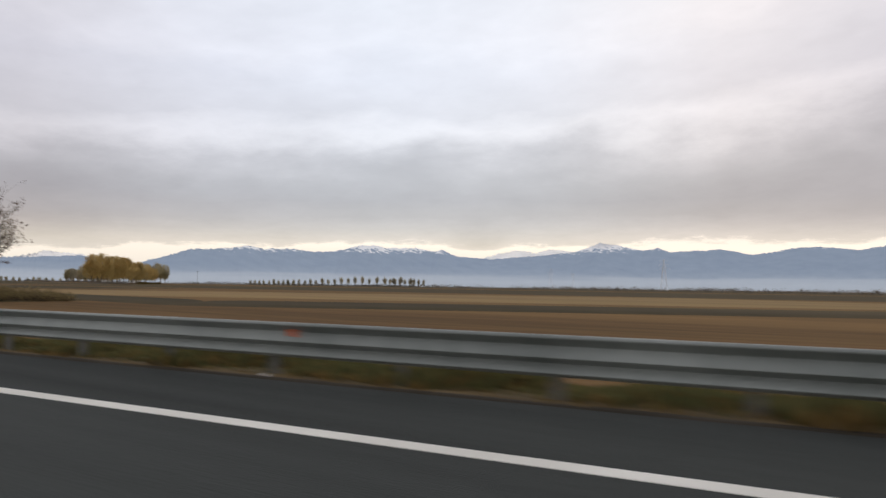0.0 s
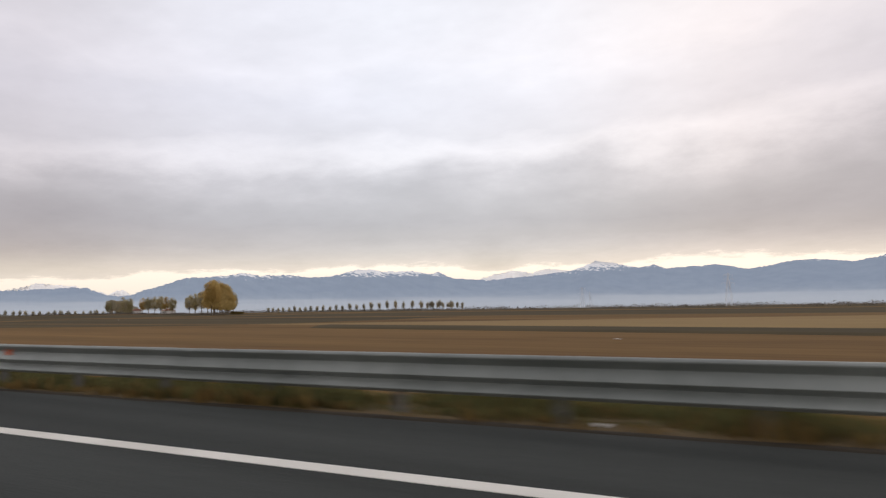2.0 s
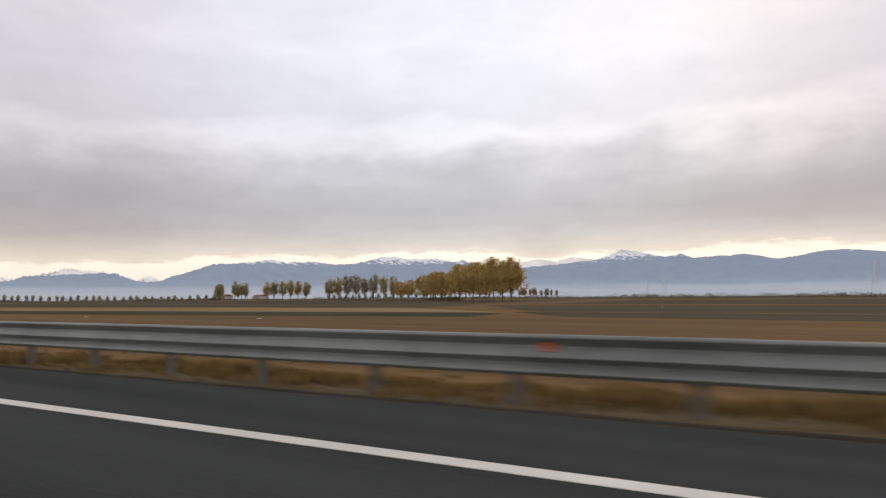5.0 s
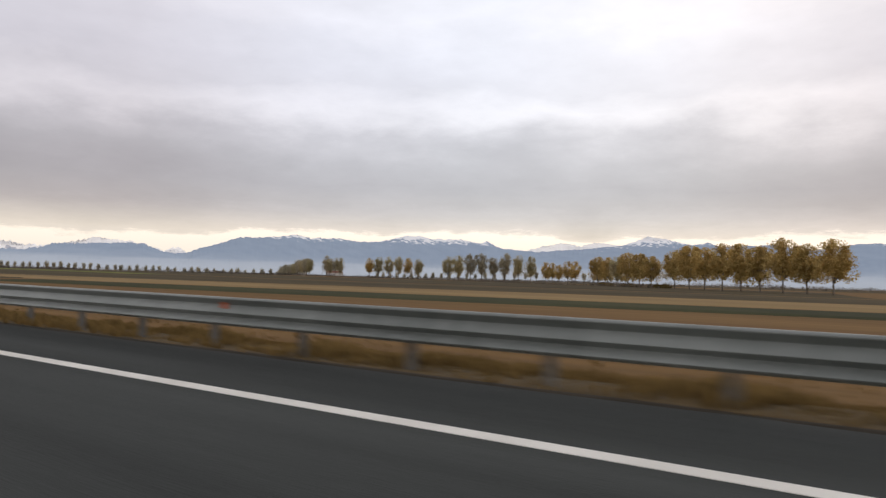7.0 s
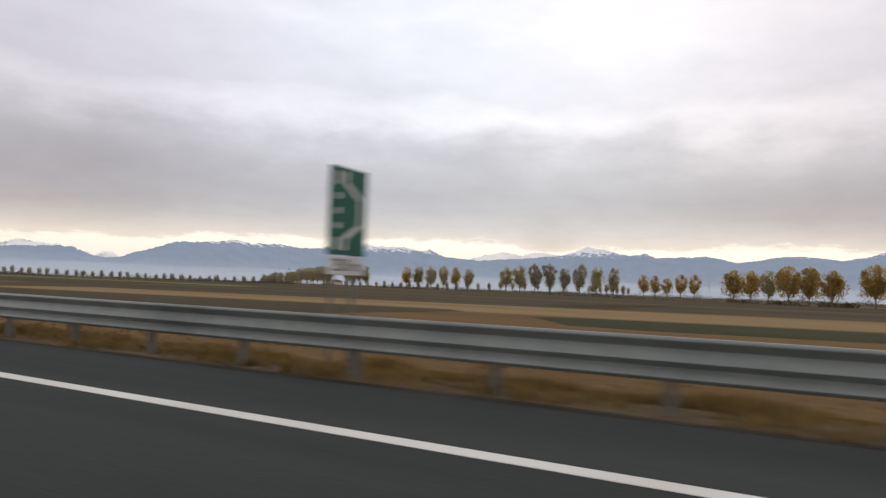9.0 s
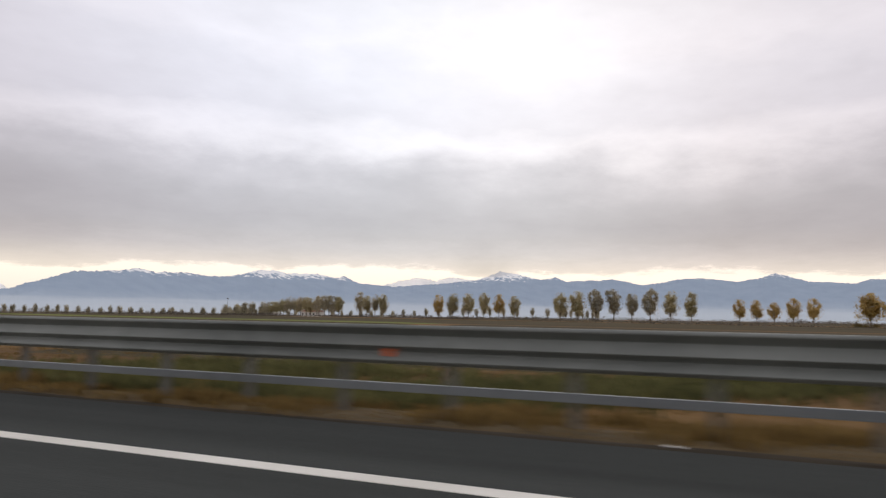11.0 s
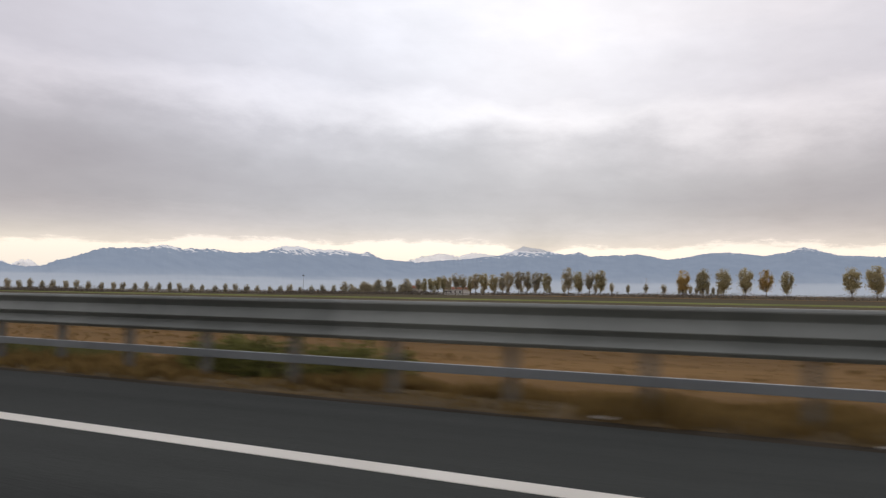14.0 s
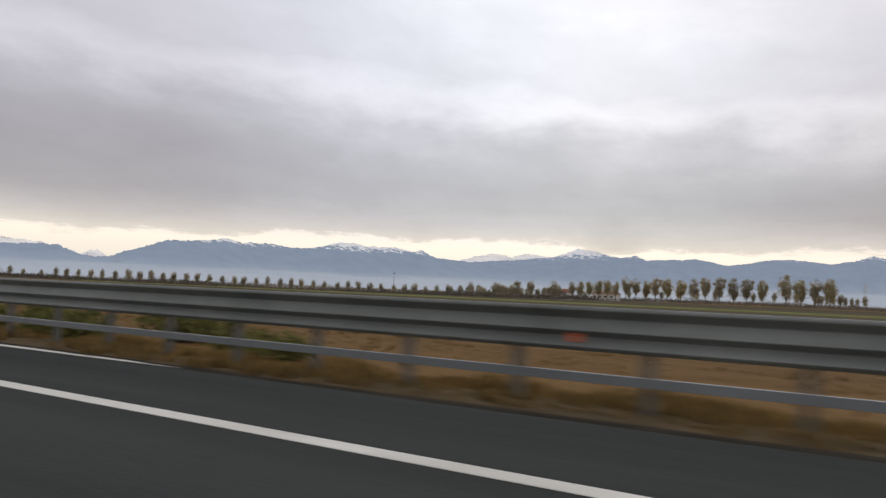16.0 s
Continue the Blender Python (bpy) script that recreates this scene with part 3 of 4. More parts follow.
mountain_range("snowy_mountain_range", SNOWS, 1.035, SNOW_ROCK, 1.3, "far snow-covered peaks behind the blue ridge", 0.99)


def band(name, v0, v1, radius, mat, label, category, lo=-75, hi=24, nv=8):
    """An upright sheet bent round the place, between two height angles, with bearing and height angle as its map."""
    cols = 200
    verts, uvs = [], []
    for i in range(cols + 1):
        deg = lo + (hi - lo) * i / cols
        az = radians(deg)
        r = radius(az)
        for j in range(nv + 1):
            v = v0 + (v1 - v0) * j / nv
            verts.append((r * math.sin(az), r * math.cos(az), 1.28 + r * math.tan(radians(v))))
            uvs.append((deg / 10, v))
    w = nv + 1
    faces = [(i * w + j, (i + 1) * w + j, (i + 1) * w + j + 1, i * w + j + 1) for i in range(cols) for j in range(nv)]
    me = mesh_from(name, verts, faces, mat, True)
    lay = me.uv_layers.new(name="UVMap")
    lay.data.foreach_set("uv", [c for p in me.polygons for k in p.vertices for c in uvs[k]])
    return tagged(piece(name, me), label, category, kind="structure")


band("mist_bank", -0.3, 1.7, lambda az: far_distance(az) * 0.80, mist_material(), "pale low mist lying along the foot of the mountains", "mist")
band("cloud_bank", 2.2, 30.0, lambda az: max(1620 * math.cos(az), 1100), cloud_material(), "grey stratus cloud with brighter breaks", "cloud", -85, 45, 20)

# ---- guardrail ----
def wave_profile(height, depth=0.083, thick=0.006):
    """Three-wave crash barrier section, as (y, z) from the foot up; the waves stand out to the road side."""
    h = height / 0.506
    front = ((-0.012, 0.0), (-0.050, 0.006), (-depth, 0.040), (-depth - 0.004, 0.052), (-depth + 0.004, 0.064), (-0.012, 0.142), (0.0, 0.158), (-0.004, 0.168), (-0.014, 0.176),
             (-depth, 0.222), (-depth - 0.004, 0.234), (-depth + 0.004, 0.246), (-0.012, 0.350), (0.0, 0.368), (-0.004, 0.380), (-0.014, 0.390), (-depth, 0.458), (-depth - 0.003, 0.474),
             (-depth + 0.006, 0.490), (-0.060, 0.503), (-0.028, 0.506))
    front = [(y, z * h) for y, z in front]
    back = [(y + thick, z) for y, z in reversed(front)]
    return front, back


def beam_mesh(length, height, mat):
    front, back = wave_profile(height)
    loop = front + back
    n = len(loop)
    verts = [(x, y, z) for x in (-length / 2, length / 2) for y, z in loop]
    faces = [(i, (i + 1) % n, n + (i + 1) % n, n + i) for i in range(n)]
    k = len(front)
    faces += [(i, i + 1, n - 2 - i, n - 1 - i) for i in range(k - 1)]
    faces += [(n + i + 1, n + i, 2 * n - 1 - i, 2 * n - 2 - i) for i in range(k - 1)]
    return mesh_from("beam", verts, faces, mat)


def channel_post(height, width=0.12, depth=0.08, t=0.008):
    """A C-shaped steel post, open to one side."""
    prof = ((-width / 2, 0), (width / 2, 0), (width / 2, depth), (width / 2 - t, depth), (width / 2 - t, t), (-width / 2 + t, t), (-width / 2 + t, depth), (-width / 2, depth))
    n = len(prof)
    verts = [(x, y, z) for z in (-0.3, height) for x, y in prof]
    faces = [(i, (i + 1) % n, n + (i + 1) % n, n + i) for i in range(n)]
    faces += [(0, 7, 6, 5), (0, 5, 4, 1), (1, 4, 3, 2), (8, 13, 14, 15), (8, 9, 12, 13), (9, 10, 11, 12)]
    return mesh_from("post", verts, faces, STEEL_OLD)


def spacer_mesh():
    return finish("spacer", box(0.10, 0.09, 0.26, 0.008), STEEL_OLD)


def reflector_mesh():
    return finish("reflector", box(0.11, 0.025, 0.10, 0.006, False), REFLECTOR)


def rail_top(s):
    """The barrier rises a little along the way."""
    if s < -200:
        return 0.745
    if s < -90:
        return 0.745 + 0.105 * (s + 200) / 110
    return 0.85


def build_low_barrier():
    rail = thing("guardrail", road_frame(-120, 2.70), "galvanised three-wave steel crash barrier on low posts", "guardrail", kind="structure")
    inv = rail.matrix_basis.inverted()
    beam, post, spacer, refl = beam_mesh(4.152, 0.468, GALVANISED), channel_post(0.62), spacer_mesh(), reflector_mesh()
    s = -331.86
    k = 0
    while s < 72:
        top = rail_top(s + 2.06)
        piece("beam", beam, rail, inv @ road_frame(s + 2.061, 2.66 - 0.003 * (k % 2), top - 0.468))
        for q in (0.0, 2.061):
            piece("post", post, rail, inv @ road_frame(s + q + 0.5, 2.79, top - 0.72 + 0.0))
            piece("spacer", spacer, rail, inv @ road_frame(s + q + 0.5, 2.725, top - 0.36))
        s += 4.122
        k += 1
    s = 30.9 - 18.55 * 19
    while s < 70:
        piece("reflector", refl, rail, inv @ road_frame(s, 2.61, rail_top(s) - 0.14), "orange plastic reflector")
        s += 18.55
    return rail


def tube_rail_mesh(length):
    """Flat box rail with softened edges."""
    loop = ((-0.034, -0.050), (-0.034, 0.047), (-0.030, 0.0525), (0.030, 0.0525), (0.034, 0.048), (0.034, -0.0525), (-0.030, -0.0525))
    n = len(loop)
    verts = [(x, y, z) for x in (-length / 2, length / 2) for y, z in loop]
    faces = [(i, (i + 1) % n, n + (i + 1) % n, n + i) for i in range(n)] + [tuple(reversed(range(n))), tuple(range(n, 2 * n))]
    return mesh_from("lower_rail", verts, faces, LOWER_STEEL)


def build_high_barrier():
    rail = thing("guardrail", road_frame(200, 3.20), "tall galvanised crash barrier with a separate lower rail", "guardrail", kind="structure")
    inv = rail.matrix_basis.inverted()
    beam, post, spacer, refl = beam_mesh(4.71, 0.50, GALVANISED_DULL), channel_post(1.10), spacer_mesh(), reflector_mesh()
    low = tube_rail_mesh(4.68)
    top = 1.145
    s, k = 78.0, 0
    while s < 346:
        piece("beam", beam, rail, inv @ road_frame(s + 2.34, 3.19 - 0.003 * (k % 2), top - 0.50))
        piece("lower_rail", low, rail, inv @ road_frame(s + 2.34, 3.17 - 0.002 * (k % 2), 0.355), "flat galvanised lower rail")
        for q in (0.42, 1.98, 3.54):
            piece("post", post, rail, inv @ road_frame(s + q + 0.4, 3.32, 0.0 - 0.05))
            piece("spacer", spacer, rail, inv @ road_frame(s + q + 0.4, 3.255, top - 0.42))
        s += 4.68
        k += 1
    # the joining piece that climbs from the low barrier
    front, back = wave_profile(0.485)
    loop = front + back
    n, verts, faces, steps = len(loop), [], [], 16
    a0, a1 = 72.05, 78.05
    for i in range(steps + 1):
        f = i / steps
        s = a0 + (a1 - a0) * f
        m = inv @ road_frame(s, 2.66 + (3.19 - 2.66) * f, (0.385 + (top - 0.50 - 0.385) * (3 * f * f - 2 * f ** 3)) + 0.001)
        verts += [m @ Vector((0, y, z)) for y, z in loop]
    for i in range(steps):
        faces += [(i * n + j, i * n + (j + 1) % n, (i + 1) * n + (j + 1) % n, (i + 1) * n + j) for j in range(n)]
    piece("transition_beam", mesh_from("transition_beam", verts, faces, GALVANISED), rail)
    for f in (0.25, 0.6):
        piece("post", post, rail, inv @ road_frame(a0 + (a1 - a0) * f, 2.79 + 0.53 * f, -0.45 + 0.4 * f))
    s = 87.4
    while s < 340:
        piece("reflector", refl, rail, inv @ road_frame(s, 3.13, 0.79), "orange plastic reflector")
        s += 18.72
    return rail


# ---- trees ----
def limb_tree(rng, height, fork, spread, n_limbs, trunk_r, upright, lean=0.0, subs=5, sides=6):
    """Trunk and limbs as tubes; returns verts, faces and the twig points for leaves."""
    verts, faces, tips = [], [], []
    bend = Vector((rng.uniform(-0.15, 0.15) + lean, rng.uniform(-0.15, 0.15), 0))
    stem = [Vector((0, 0, -0.3)), Vector((0, 0, fork * 0.4)) + bend * 0.4, Vector((0, 0, fork)) + bend]
    tube(verts, faces, stem, [trunk_r * 1.25, trunk_r, trunk_r * 0.8], sides + 2)
    for i in range(n_limbs):
        ang = 2 * math.pi * i / n_limbs + rng.uniform(-0.4, 0.4)
        f = i / max(1, n_limbs - 1)
        start = Vector((0, 0, fork * rng.uniform(0.85, 1.0))) + bend if i else stem[-1].copy()
        reach = spread * rng.uniform(0.35, 1.0) * (0.25 if i == 0 else 1)
        tipz = fork + (height - fork) * (1.0 if i == 0 else rng.uniform(0.55, 0.97))
        end = Vector((math.cos(ang) * reach, math.sin(ang) * reach, tipz)) + bend
        mid = start.lerp(end, 0.5) + Vector((math.cos(ang), math.sin(ang), 0)) * reach * (0.10 if upright else 0.25)
        path = [start, start.lerp(mid, 0.5), mid, mid.lerp(end, 0.5) + Vector((rng.uniform(-0.1, 0.1), rng.uniform(-0.1, 0.1), 0)), end]
        r = trunk_r * rng.uniform(0.35, 0.55)
        tube(verts, faces, path, [r, r * 0.75, r * 0.5, r * 0.3, r * 0.08], sides)
        for k in range(subs):
            g = rng.uniform(0.15, 0.95)
            j = min(3, int(g * 4))
            base = path[j].lerp(path[j + 1], g * 4 - j)
            a2 = ang + rng.uniform(-1.6, 1.6)
            ln = spread * rng.uniform(0.25, 0.55) * (1.1 - g * 0.6)
            tip = base + Vector((math.cos(a2) * ln, math.sin(a2) * ln, ln * rng.uniform(0.2, 1.3)))
            bow = base.lerp(tip, 0.5) + Vector((0, 0, -0.08 * ln))
            tube(verts, faces, [base, bow, tip], [r * 0.35, r * 0.22, r * 0.05], 4)
            tips += [base.lerp(tip, q) for q in (0.45, 0.7, 0.9, 1.0)]
            for w in range(2):
                b2 = bow.lerp(tip, rng.uniform(0, 0.8))
                t2 = b2 + Vector((rng.uniform(-1, 1), rng.uniform(-1, 1), rng.uniform(0.1, 1.2))) * ln * 0.4
                tube(verts, faces, [b2, t2], [r * 0.14, r * 0.04], 3)
                tips += [b2.lerp(t2, 0.6), t2]
        tips += path[2:]
    return verts, faces, tips


def poplar_meshes(seed, height, width, leaves, leaf_size, leaf_mat, gaps=0.0, stem=0.12, belly=0.92):
    """Planted poplar: a bare lower stem, steep limbs and an egg-shaped, uneven crown in clumps."""
    rng = random.Random(seed)
    fork = height * rng.uniform(stem - 0.03, stem + 0.03)
    verts, faces, tips = limb_tree(rng, height * 0.95, fork, width * 0.42, 8, 0.17, True, rng.uniform(-0.1, 0.1), 6, 5)
    trunk = mesh_from("trunk", verts, faces, PALE_BARK, True)
    low, crown_h = fork * 0.9, height - fork * 0.9
    lean = [rng.uniform(-0.5, 0.5) for _ in range(4)]

    def envelope(z, a):
        f = max(0.0, min(1.0, (z - low) / crown_h))
        lump = 1.0 + 0.13 * math.sin(a * 2 + lean[0] * 6) + 0.10 * math.sin(a * 3 + f * 7 + lean[1] * 6)
        return width * 0.5 * lump * max(0.0, 1 - abs(2 * f ** belly - 1) ** 2.7) ** 0.55

    clumps = [(p, 0.30) for p in tips]
    for k in range(110):
        z, a = low + crown_h * (0.02 + 0.97 * rng.random()), rng.random() * 6.283
        r = envelope(z, a) * rng.random() ** 0.4 * 0.95
        if rng.random() > gaps:
            clumps.append((Vector((math.cos(a) * r, math.sin(a) * r, z)), rng.uniform(0.30, 0.55)))
    pts = []
    while len(pts) < leaves:
        p, sp = clumps[int(rng.random() * len(clumps))]
        q = p + Vector((rng.gauss(0, sp), rng.gauss(0, sp), rng.gauss(0, sp * 1.1)))
        if low < q.z < height and math.hypot(q.x, q.y) < envelope(q.z, math.atan2(q.y, q.x)) * rng.uniform(0.95, 1.12) + 0.12:
            pts.append(q)
    lv, lf = leaf_quads(rng, pts, leaf_size)
    return trunk, mesh_from("crown", lv, lf, leaf_mat)


def make_tree(name, meshes, m, label, category, group):
    t = thing(name, m, label, category, group)
    piece("trunk", meshes[0], t)
    piece("crown", meshes[1], t)
    return t


def tree_pose(x, y, scale=1.0, turn=0.0, sink=0.0):
    return Matrix.LocRotScale((x, y, world_z(x, y) - sink), Euler((0, 0, turn)), (scale, scale, scale))


def row_of_trees(kinds, name, a, b, count, scale, label, group, rng, jitter=0.8, vary=0.1):
    for i in range(count):
        f = i / max(1, count - 1)
        x, y = a[0] + (b[0] - a[0]) * f + rng.uniform(-jitter, jitter) * 0.4, a[1] + (b[1] - a[1]) * f + rng.uniform(-jitter, jitter)
        k = kinds[int(rng.random() * len(kinds))]
        sc = scale * rng.uniform(1 - 1.2 * vary, 1 + vary)
        make_tree(name, k, Matrix.LocRotScale((x, y, world_z(x, y)), Euler((0, 0, rng.random() * 6.28)), (sc * rng.uniform(0.9, 1.1), sc * rng.uniform(0.9, 1.1), sc)), label, "tree", group)


def bush_meshes(seed, height, width, stems, leaves, leaf_size, leaf_mat, ragged=0.35):
    """Shrub of many stems from the ground, its leaves in sprays along them."""
    rng = random.Random(seed)
    verts, faces, pts = [], [], []
    lines = []
    for i in range(stems):
        a = rng.random() * 6.283
        r = width * 0.5 * math.sqrt(rng.random())
        h = height * (1.0 - 0.45 * (2 * r / width) ** 2) * rng.uniform(1 - ragged, 1.0)
        b0 = Vector((math.cos(a) * r * 0.35, math.sin(a) * r * 0.35, -0.1))
        tip = Vector((math.cos(a) * r * 1.05, math.sin(a) * r * 1.05, h))
        mid = b0.lerp(tip, 0.5) + Vector((math.cos(a), math.sin(a), 0)) * r * 0.28
        tube(verts, faces, [b0, mid, tip], [0.035, 0.022, 0.006], 4)
        lines.append((b0, mid, tip))
    while len(pts) < leaves:
        b0, mid, tip = lines[int(rng.random() * stems)]
        f = rng.random() ** 0.7
        p = b0.lerp(mid, f * 2) if f < 0.5 else mid.lerp(tip, f * 2 - 1)
        sp = (0.09 + 0.075 * width * (1 - f)) * 0.7
        pts.append(p + Vector((rng.gauss(0, sp), rng.gauss(0, sp), rng.gauss(0, sp * 0.7))))
    lv, lf = leaf_quads(rng, [p for p in pts if p.z > 0.0], leaf_size)
    return mesh_from("branchwork", verts, faces, BARK), mesh_from("foliage", lv, lf, leaf_mat)


def make_bush(name, meshes, m, label, group=""):
    t = thing(name, m, label, "bush", group)
    piece("branchwork", meshes[0], t)
    piece("foliage", meshes[1], t)
    return t


build_low_barrier()
build_high_barrier()

rng = random.Random(11)
gold = [poplar_meshes(100 + i, 10.0, 7.0, 9200, 0.21, LEAF_GOLD, 0.10, 0.19, 0.68) for i in range(4)]
yellow = [poplar_meshes(150 + i, 10.0, 5.6, 4200, 0.19, LEAF_GOLD, 0.15, 0.22, 0.8) for i in range(3)]
olive = [poplar_meshes(200 + i, 9.6, 5.1, 4000, 0.20, LEAF_OLIVE, 0.2, 0.22) for i in range(4)]
grey = [poplar_meshes(300 + i, 9.8, 4.9, 3200, 0.20, LEAF_GREY, 0.3, 0.22) for i in range(4)]
distant = [poplar_meshes(400 + i, 9.0, 5.0, 1300, 0.32, LEAF_GREY, 0.2, 0.16) for i in range(3)]
small = [poplar_meshes(500 + i, 8.0, 3.8, 800, 0.30, LEAF_GREY, 0.1, 0.2) for i in range(3)]
AVENUE = "poplars of the planted row"
row_of_trees(gold, "poplar_tree", (20.5, 154.5), (-22.6, 196.6), 9, 1.15, "golden autumn poplar with a bare lower trunk", AVENUE, rng, 0.4, 0.07)
row_of_trees(gold + olive[:1], "poplar_tree", (-32.1, 205.3), (-58.6, 229.6), 6, 1.04, "yellowing poplar in a close row", AVENUE, rng, 0.4, 0.07)
row_of_trees(yellow, "poplar_tree", (-71.9, 240.7), (-92.5, 257.6), 5, 0.83, "small yellowing poplar in the row", AVENUE, rng, 0.4, 0.1)
row_of_trees(olive + grey[:2], "poplar_tree", (-108.4, 275.8), (-159.7, 285.9), 8, 1.30, "half-bare olive poplar standing apart in the row", AVENUE, rng, 0.4, 0.08)
row_of_trees(yellow[:2] + olive, "poplar_tree", (-180.0, 288.7), (-216.4, 293.0), 6, 1.18, "yellow-brown poplar in the row", AVENUE, rng, 0.4, 0.08)
row_of_trees(grey + olive[:1], "poplar_tree", (-250.6, 306.0), (-265.5, 310.1), 4, 1.24, "grey-green poplar thinning out in autumn", AVENUE, rng, 0.4)
row_of_trees(olive + grey, "poplar_tree", (-273.8, 304.7), (-368.2, 381.4), 18, 1.09, "olive-brown poplar in a long close row", AVENUE, rng, 1.2)
LOW_ROW = "small trees of the distant field edge"
row_of_trees(distant, "field_tree", (-378.1, 390.2), (-457.3, 448.5), 20, 0.98, "bushy yellow-brown tree in a distant clump", LOW_ROW, rng, 2.5, 0.28)
row_of_trees(small, "field_tree", (-461.0, 441.0), (-688.0, 310.0), 36, 1.05, "small dark tree in a distant regular row", LOW_ROW, rng, 1.0)
row_of_trees(small + distant[:1], "field_tree", (-698.0, 303.0), (-1005.0, 195.0), 44, 0.85, "small dark tree in a distant row", LOW_ROW, rng, 5.0, 0.2)
row_of_trees(small, "field_tree", (-201.0, 660.0), (-628.0, 800.0), 27, 1.42, "slender dark tree in a far regular row", "trees of the far row", rng, 1.0)
row_of_trees(small, "field_tree", (-203.0, 690.0), (-236.0, 668.0), 8, 1.2, "small slender tree in a far row", "trees of the far row", rng, 0.6)


# lone half-bare tree beside the road
def lone_tree_meshes():
    """Round-headed tree: limbs fan from a low fork to the rim of an egg-shaped crown, with twigs and few leaves left."""
    r = random.Random(77)
    verts, faces, tips = [], [], []
    tube(verts, faces, [(0, 0, -0.3), (0.03, 0, 1.2), (-0.02, 0.03, 2.3), (0.0, 0.0, 3.0)], [0.20, 0.15, 0.14, 0.13], 9)
    centre = Vector((0, 0, 4.75))

    def rim(a, up, k=1.0):
        return centre + Vector((math.cos(a) * math.cos(up) * 2.75, math.sin(a) * math.cos(up) * 2.75, math.sin(up) * 3.1)) * k

    for i in range(36):
        a = i * 2.4 + r.uniform(-0.3, 0.3)
        up = -0.42 + 1.85 * (i / 35) + r.uniform(-0.1, 0.1)
        start = Vector((0, 0, r.uniform(1.7, 2.4) if up < 0.1 else r.uniform(2.0, 3.0)))
        end = rim(a, min(up, 1.45), r.uniform(0.70, 0.98))
        bow = start.lerp(end, 0.5) + Vector((math.cos(a), math.sin(a), 0)) * 0.35 + Vector((0, 0, 0.25 if up < 0 else -0.1))
        path = [start, start.lerp(bow, 0.5), bow, bow.lerp(end, 0.5) + Vector((r.gauss(0, 0.1), r.gauss(0, 0.1), 0.1)), end]
        r0 = r.uniform(0.03, 0.055)
        tube(verts, faces, path, [r0, r0 * 0.8, r0 * 0.55, r0 * 0.3, r0 * 0.1], 5)
        for k in range(9):
            g = r.uniform(0.25, 1.0)
            j = min(3, int(g * 4))
            base = path[j].lerp(path[j + 1], g * 4 - j)
            tip = base + (base - Vector((0, 0, 3.2))).normalized() * r.uniform(0.2, 0.8) + Vector((r.gauss(0, 0.45), r.gauss(0, 0.45), r.gauss(0.1, 0.35)))
            tube(verts, faces, [base, base.lerp(tip, 0.5) + Vector((r.gauss(0, 0.05), r.gauss(0, 0.05), 0.05)), tip], [0.016, 0.011, 0.004], 3)
            tips += [base.lerp(tip, q) for q in (0.5, 0.75, 1.0)]
            t2 = tip + Vector((r.gauss(0, 0.3), r.gauss(0, 0.3), r.uniform(0.0, 0.4)))
            tube(verts, faces, [base.lerp(tip, 0.6), t2], [0.008, 0.003], 3)
            tips += [t2, t2]
    pts = [p + Vector((r.gauss(0, 0.08), r.gauss(0, 0.08), r.gauss(0, 0.08))) for p in tips for _ in range(2) if r.random() < 0.9]
    lv, lf = leaf_quads(r, pts, 0.08)
    return mesh_from("trunk", verts, faces, BARK, True), mesh_from("crown", lv, lf, LEAF_DRY)


make_tree("lone_tree", lone_tree_meshes(), tree_pose(218.9, 31.8, 1.04), "half-bare roadside tree with dry brown leaves", "tree", "")
def big_bush_meshes():
    """Three lobes of arching shoots: a tall one and two lower ones leaning out."""
    r = random.Random(31)
    verts, faces, pts = [], [], []
    for cx, cy, h, spread, shoots, leaves in ((-0.3, 0.0, 4.4, 0.55, 26, 1500), (0.6, 0.0, 3.95, 0.95, 60, 3800), (1.7, 0.1, 3.3, 0.75, 34, 1900), (-1.8, 0.2, 2.75, 0.8, 46, 3000), (0.2, 0.1, 2.4, 2.2, 70, 6500), (3.6, 0.0, 1.5, 1.0, 40, 2200)):
        lines = []
        for i in range(shoots):
            a = r.random() * 6.283
            q = spread * math.sqrt(r.random())
            top = h * r.uniform(0.55, 1.0)
            b0 = Vector((cx * 0.35 + math.cos(a) * 0.4, cy + math.sin(a) * 0.4, -0.1))
            tip = Vector((cx + math.cos(a) * q * 1.15, cy + math.sin(a) * q * 1.15, top))
            mid = b0.lerp(tip, 0.55) + Vector((0, 0, 0.12 * h)) + Vector((r.gauss(0, 0.15), r.gauss(0, 0.15), 0))
            end = tip + Vector((math.cos(a) * 0.35, math.sin(a) * 0.35, -0.1 * r.random()))
            tube(verts, faces, [b0, mid, tip, end], [0.035, 0.022, 0.009, 0.004], 4)
            lines.append((b0, mid, tip, end))
        for i in range(leaves):
            ln = lines[int(r.random() * shoots)]
            f = 3 * (0.12 + 0.88 * r.random() ** 0.8) * 0.999
            j = int(f)
            p = ln[j].lerp(ln[j + 1], f - j)
            sp = 0.12 + 0.14 * (f < 1.8)
            p = p + Vector((r.gauss(0, sp), r.gauss(0, sp), r.gauss(0, sp * 0.8)))
            if p.z > 0:
                pts.append(p)
    lv, lf = leaf_quads(r, pts, 0.085)
    return mesh_from("branchwork", verts, faces, BARK), mesh_from("foliage", lv, lf, LEAF_BUSH)


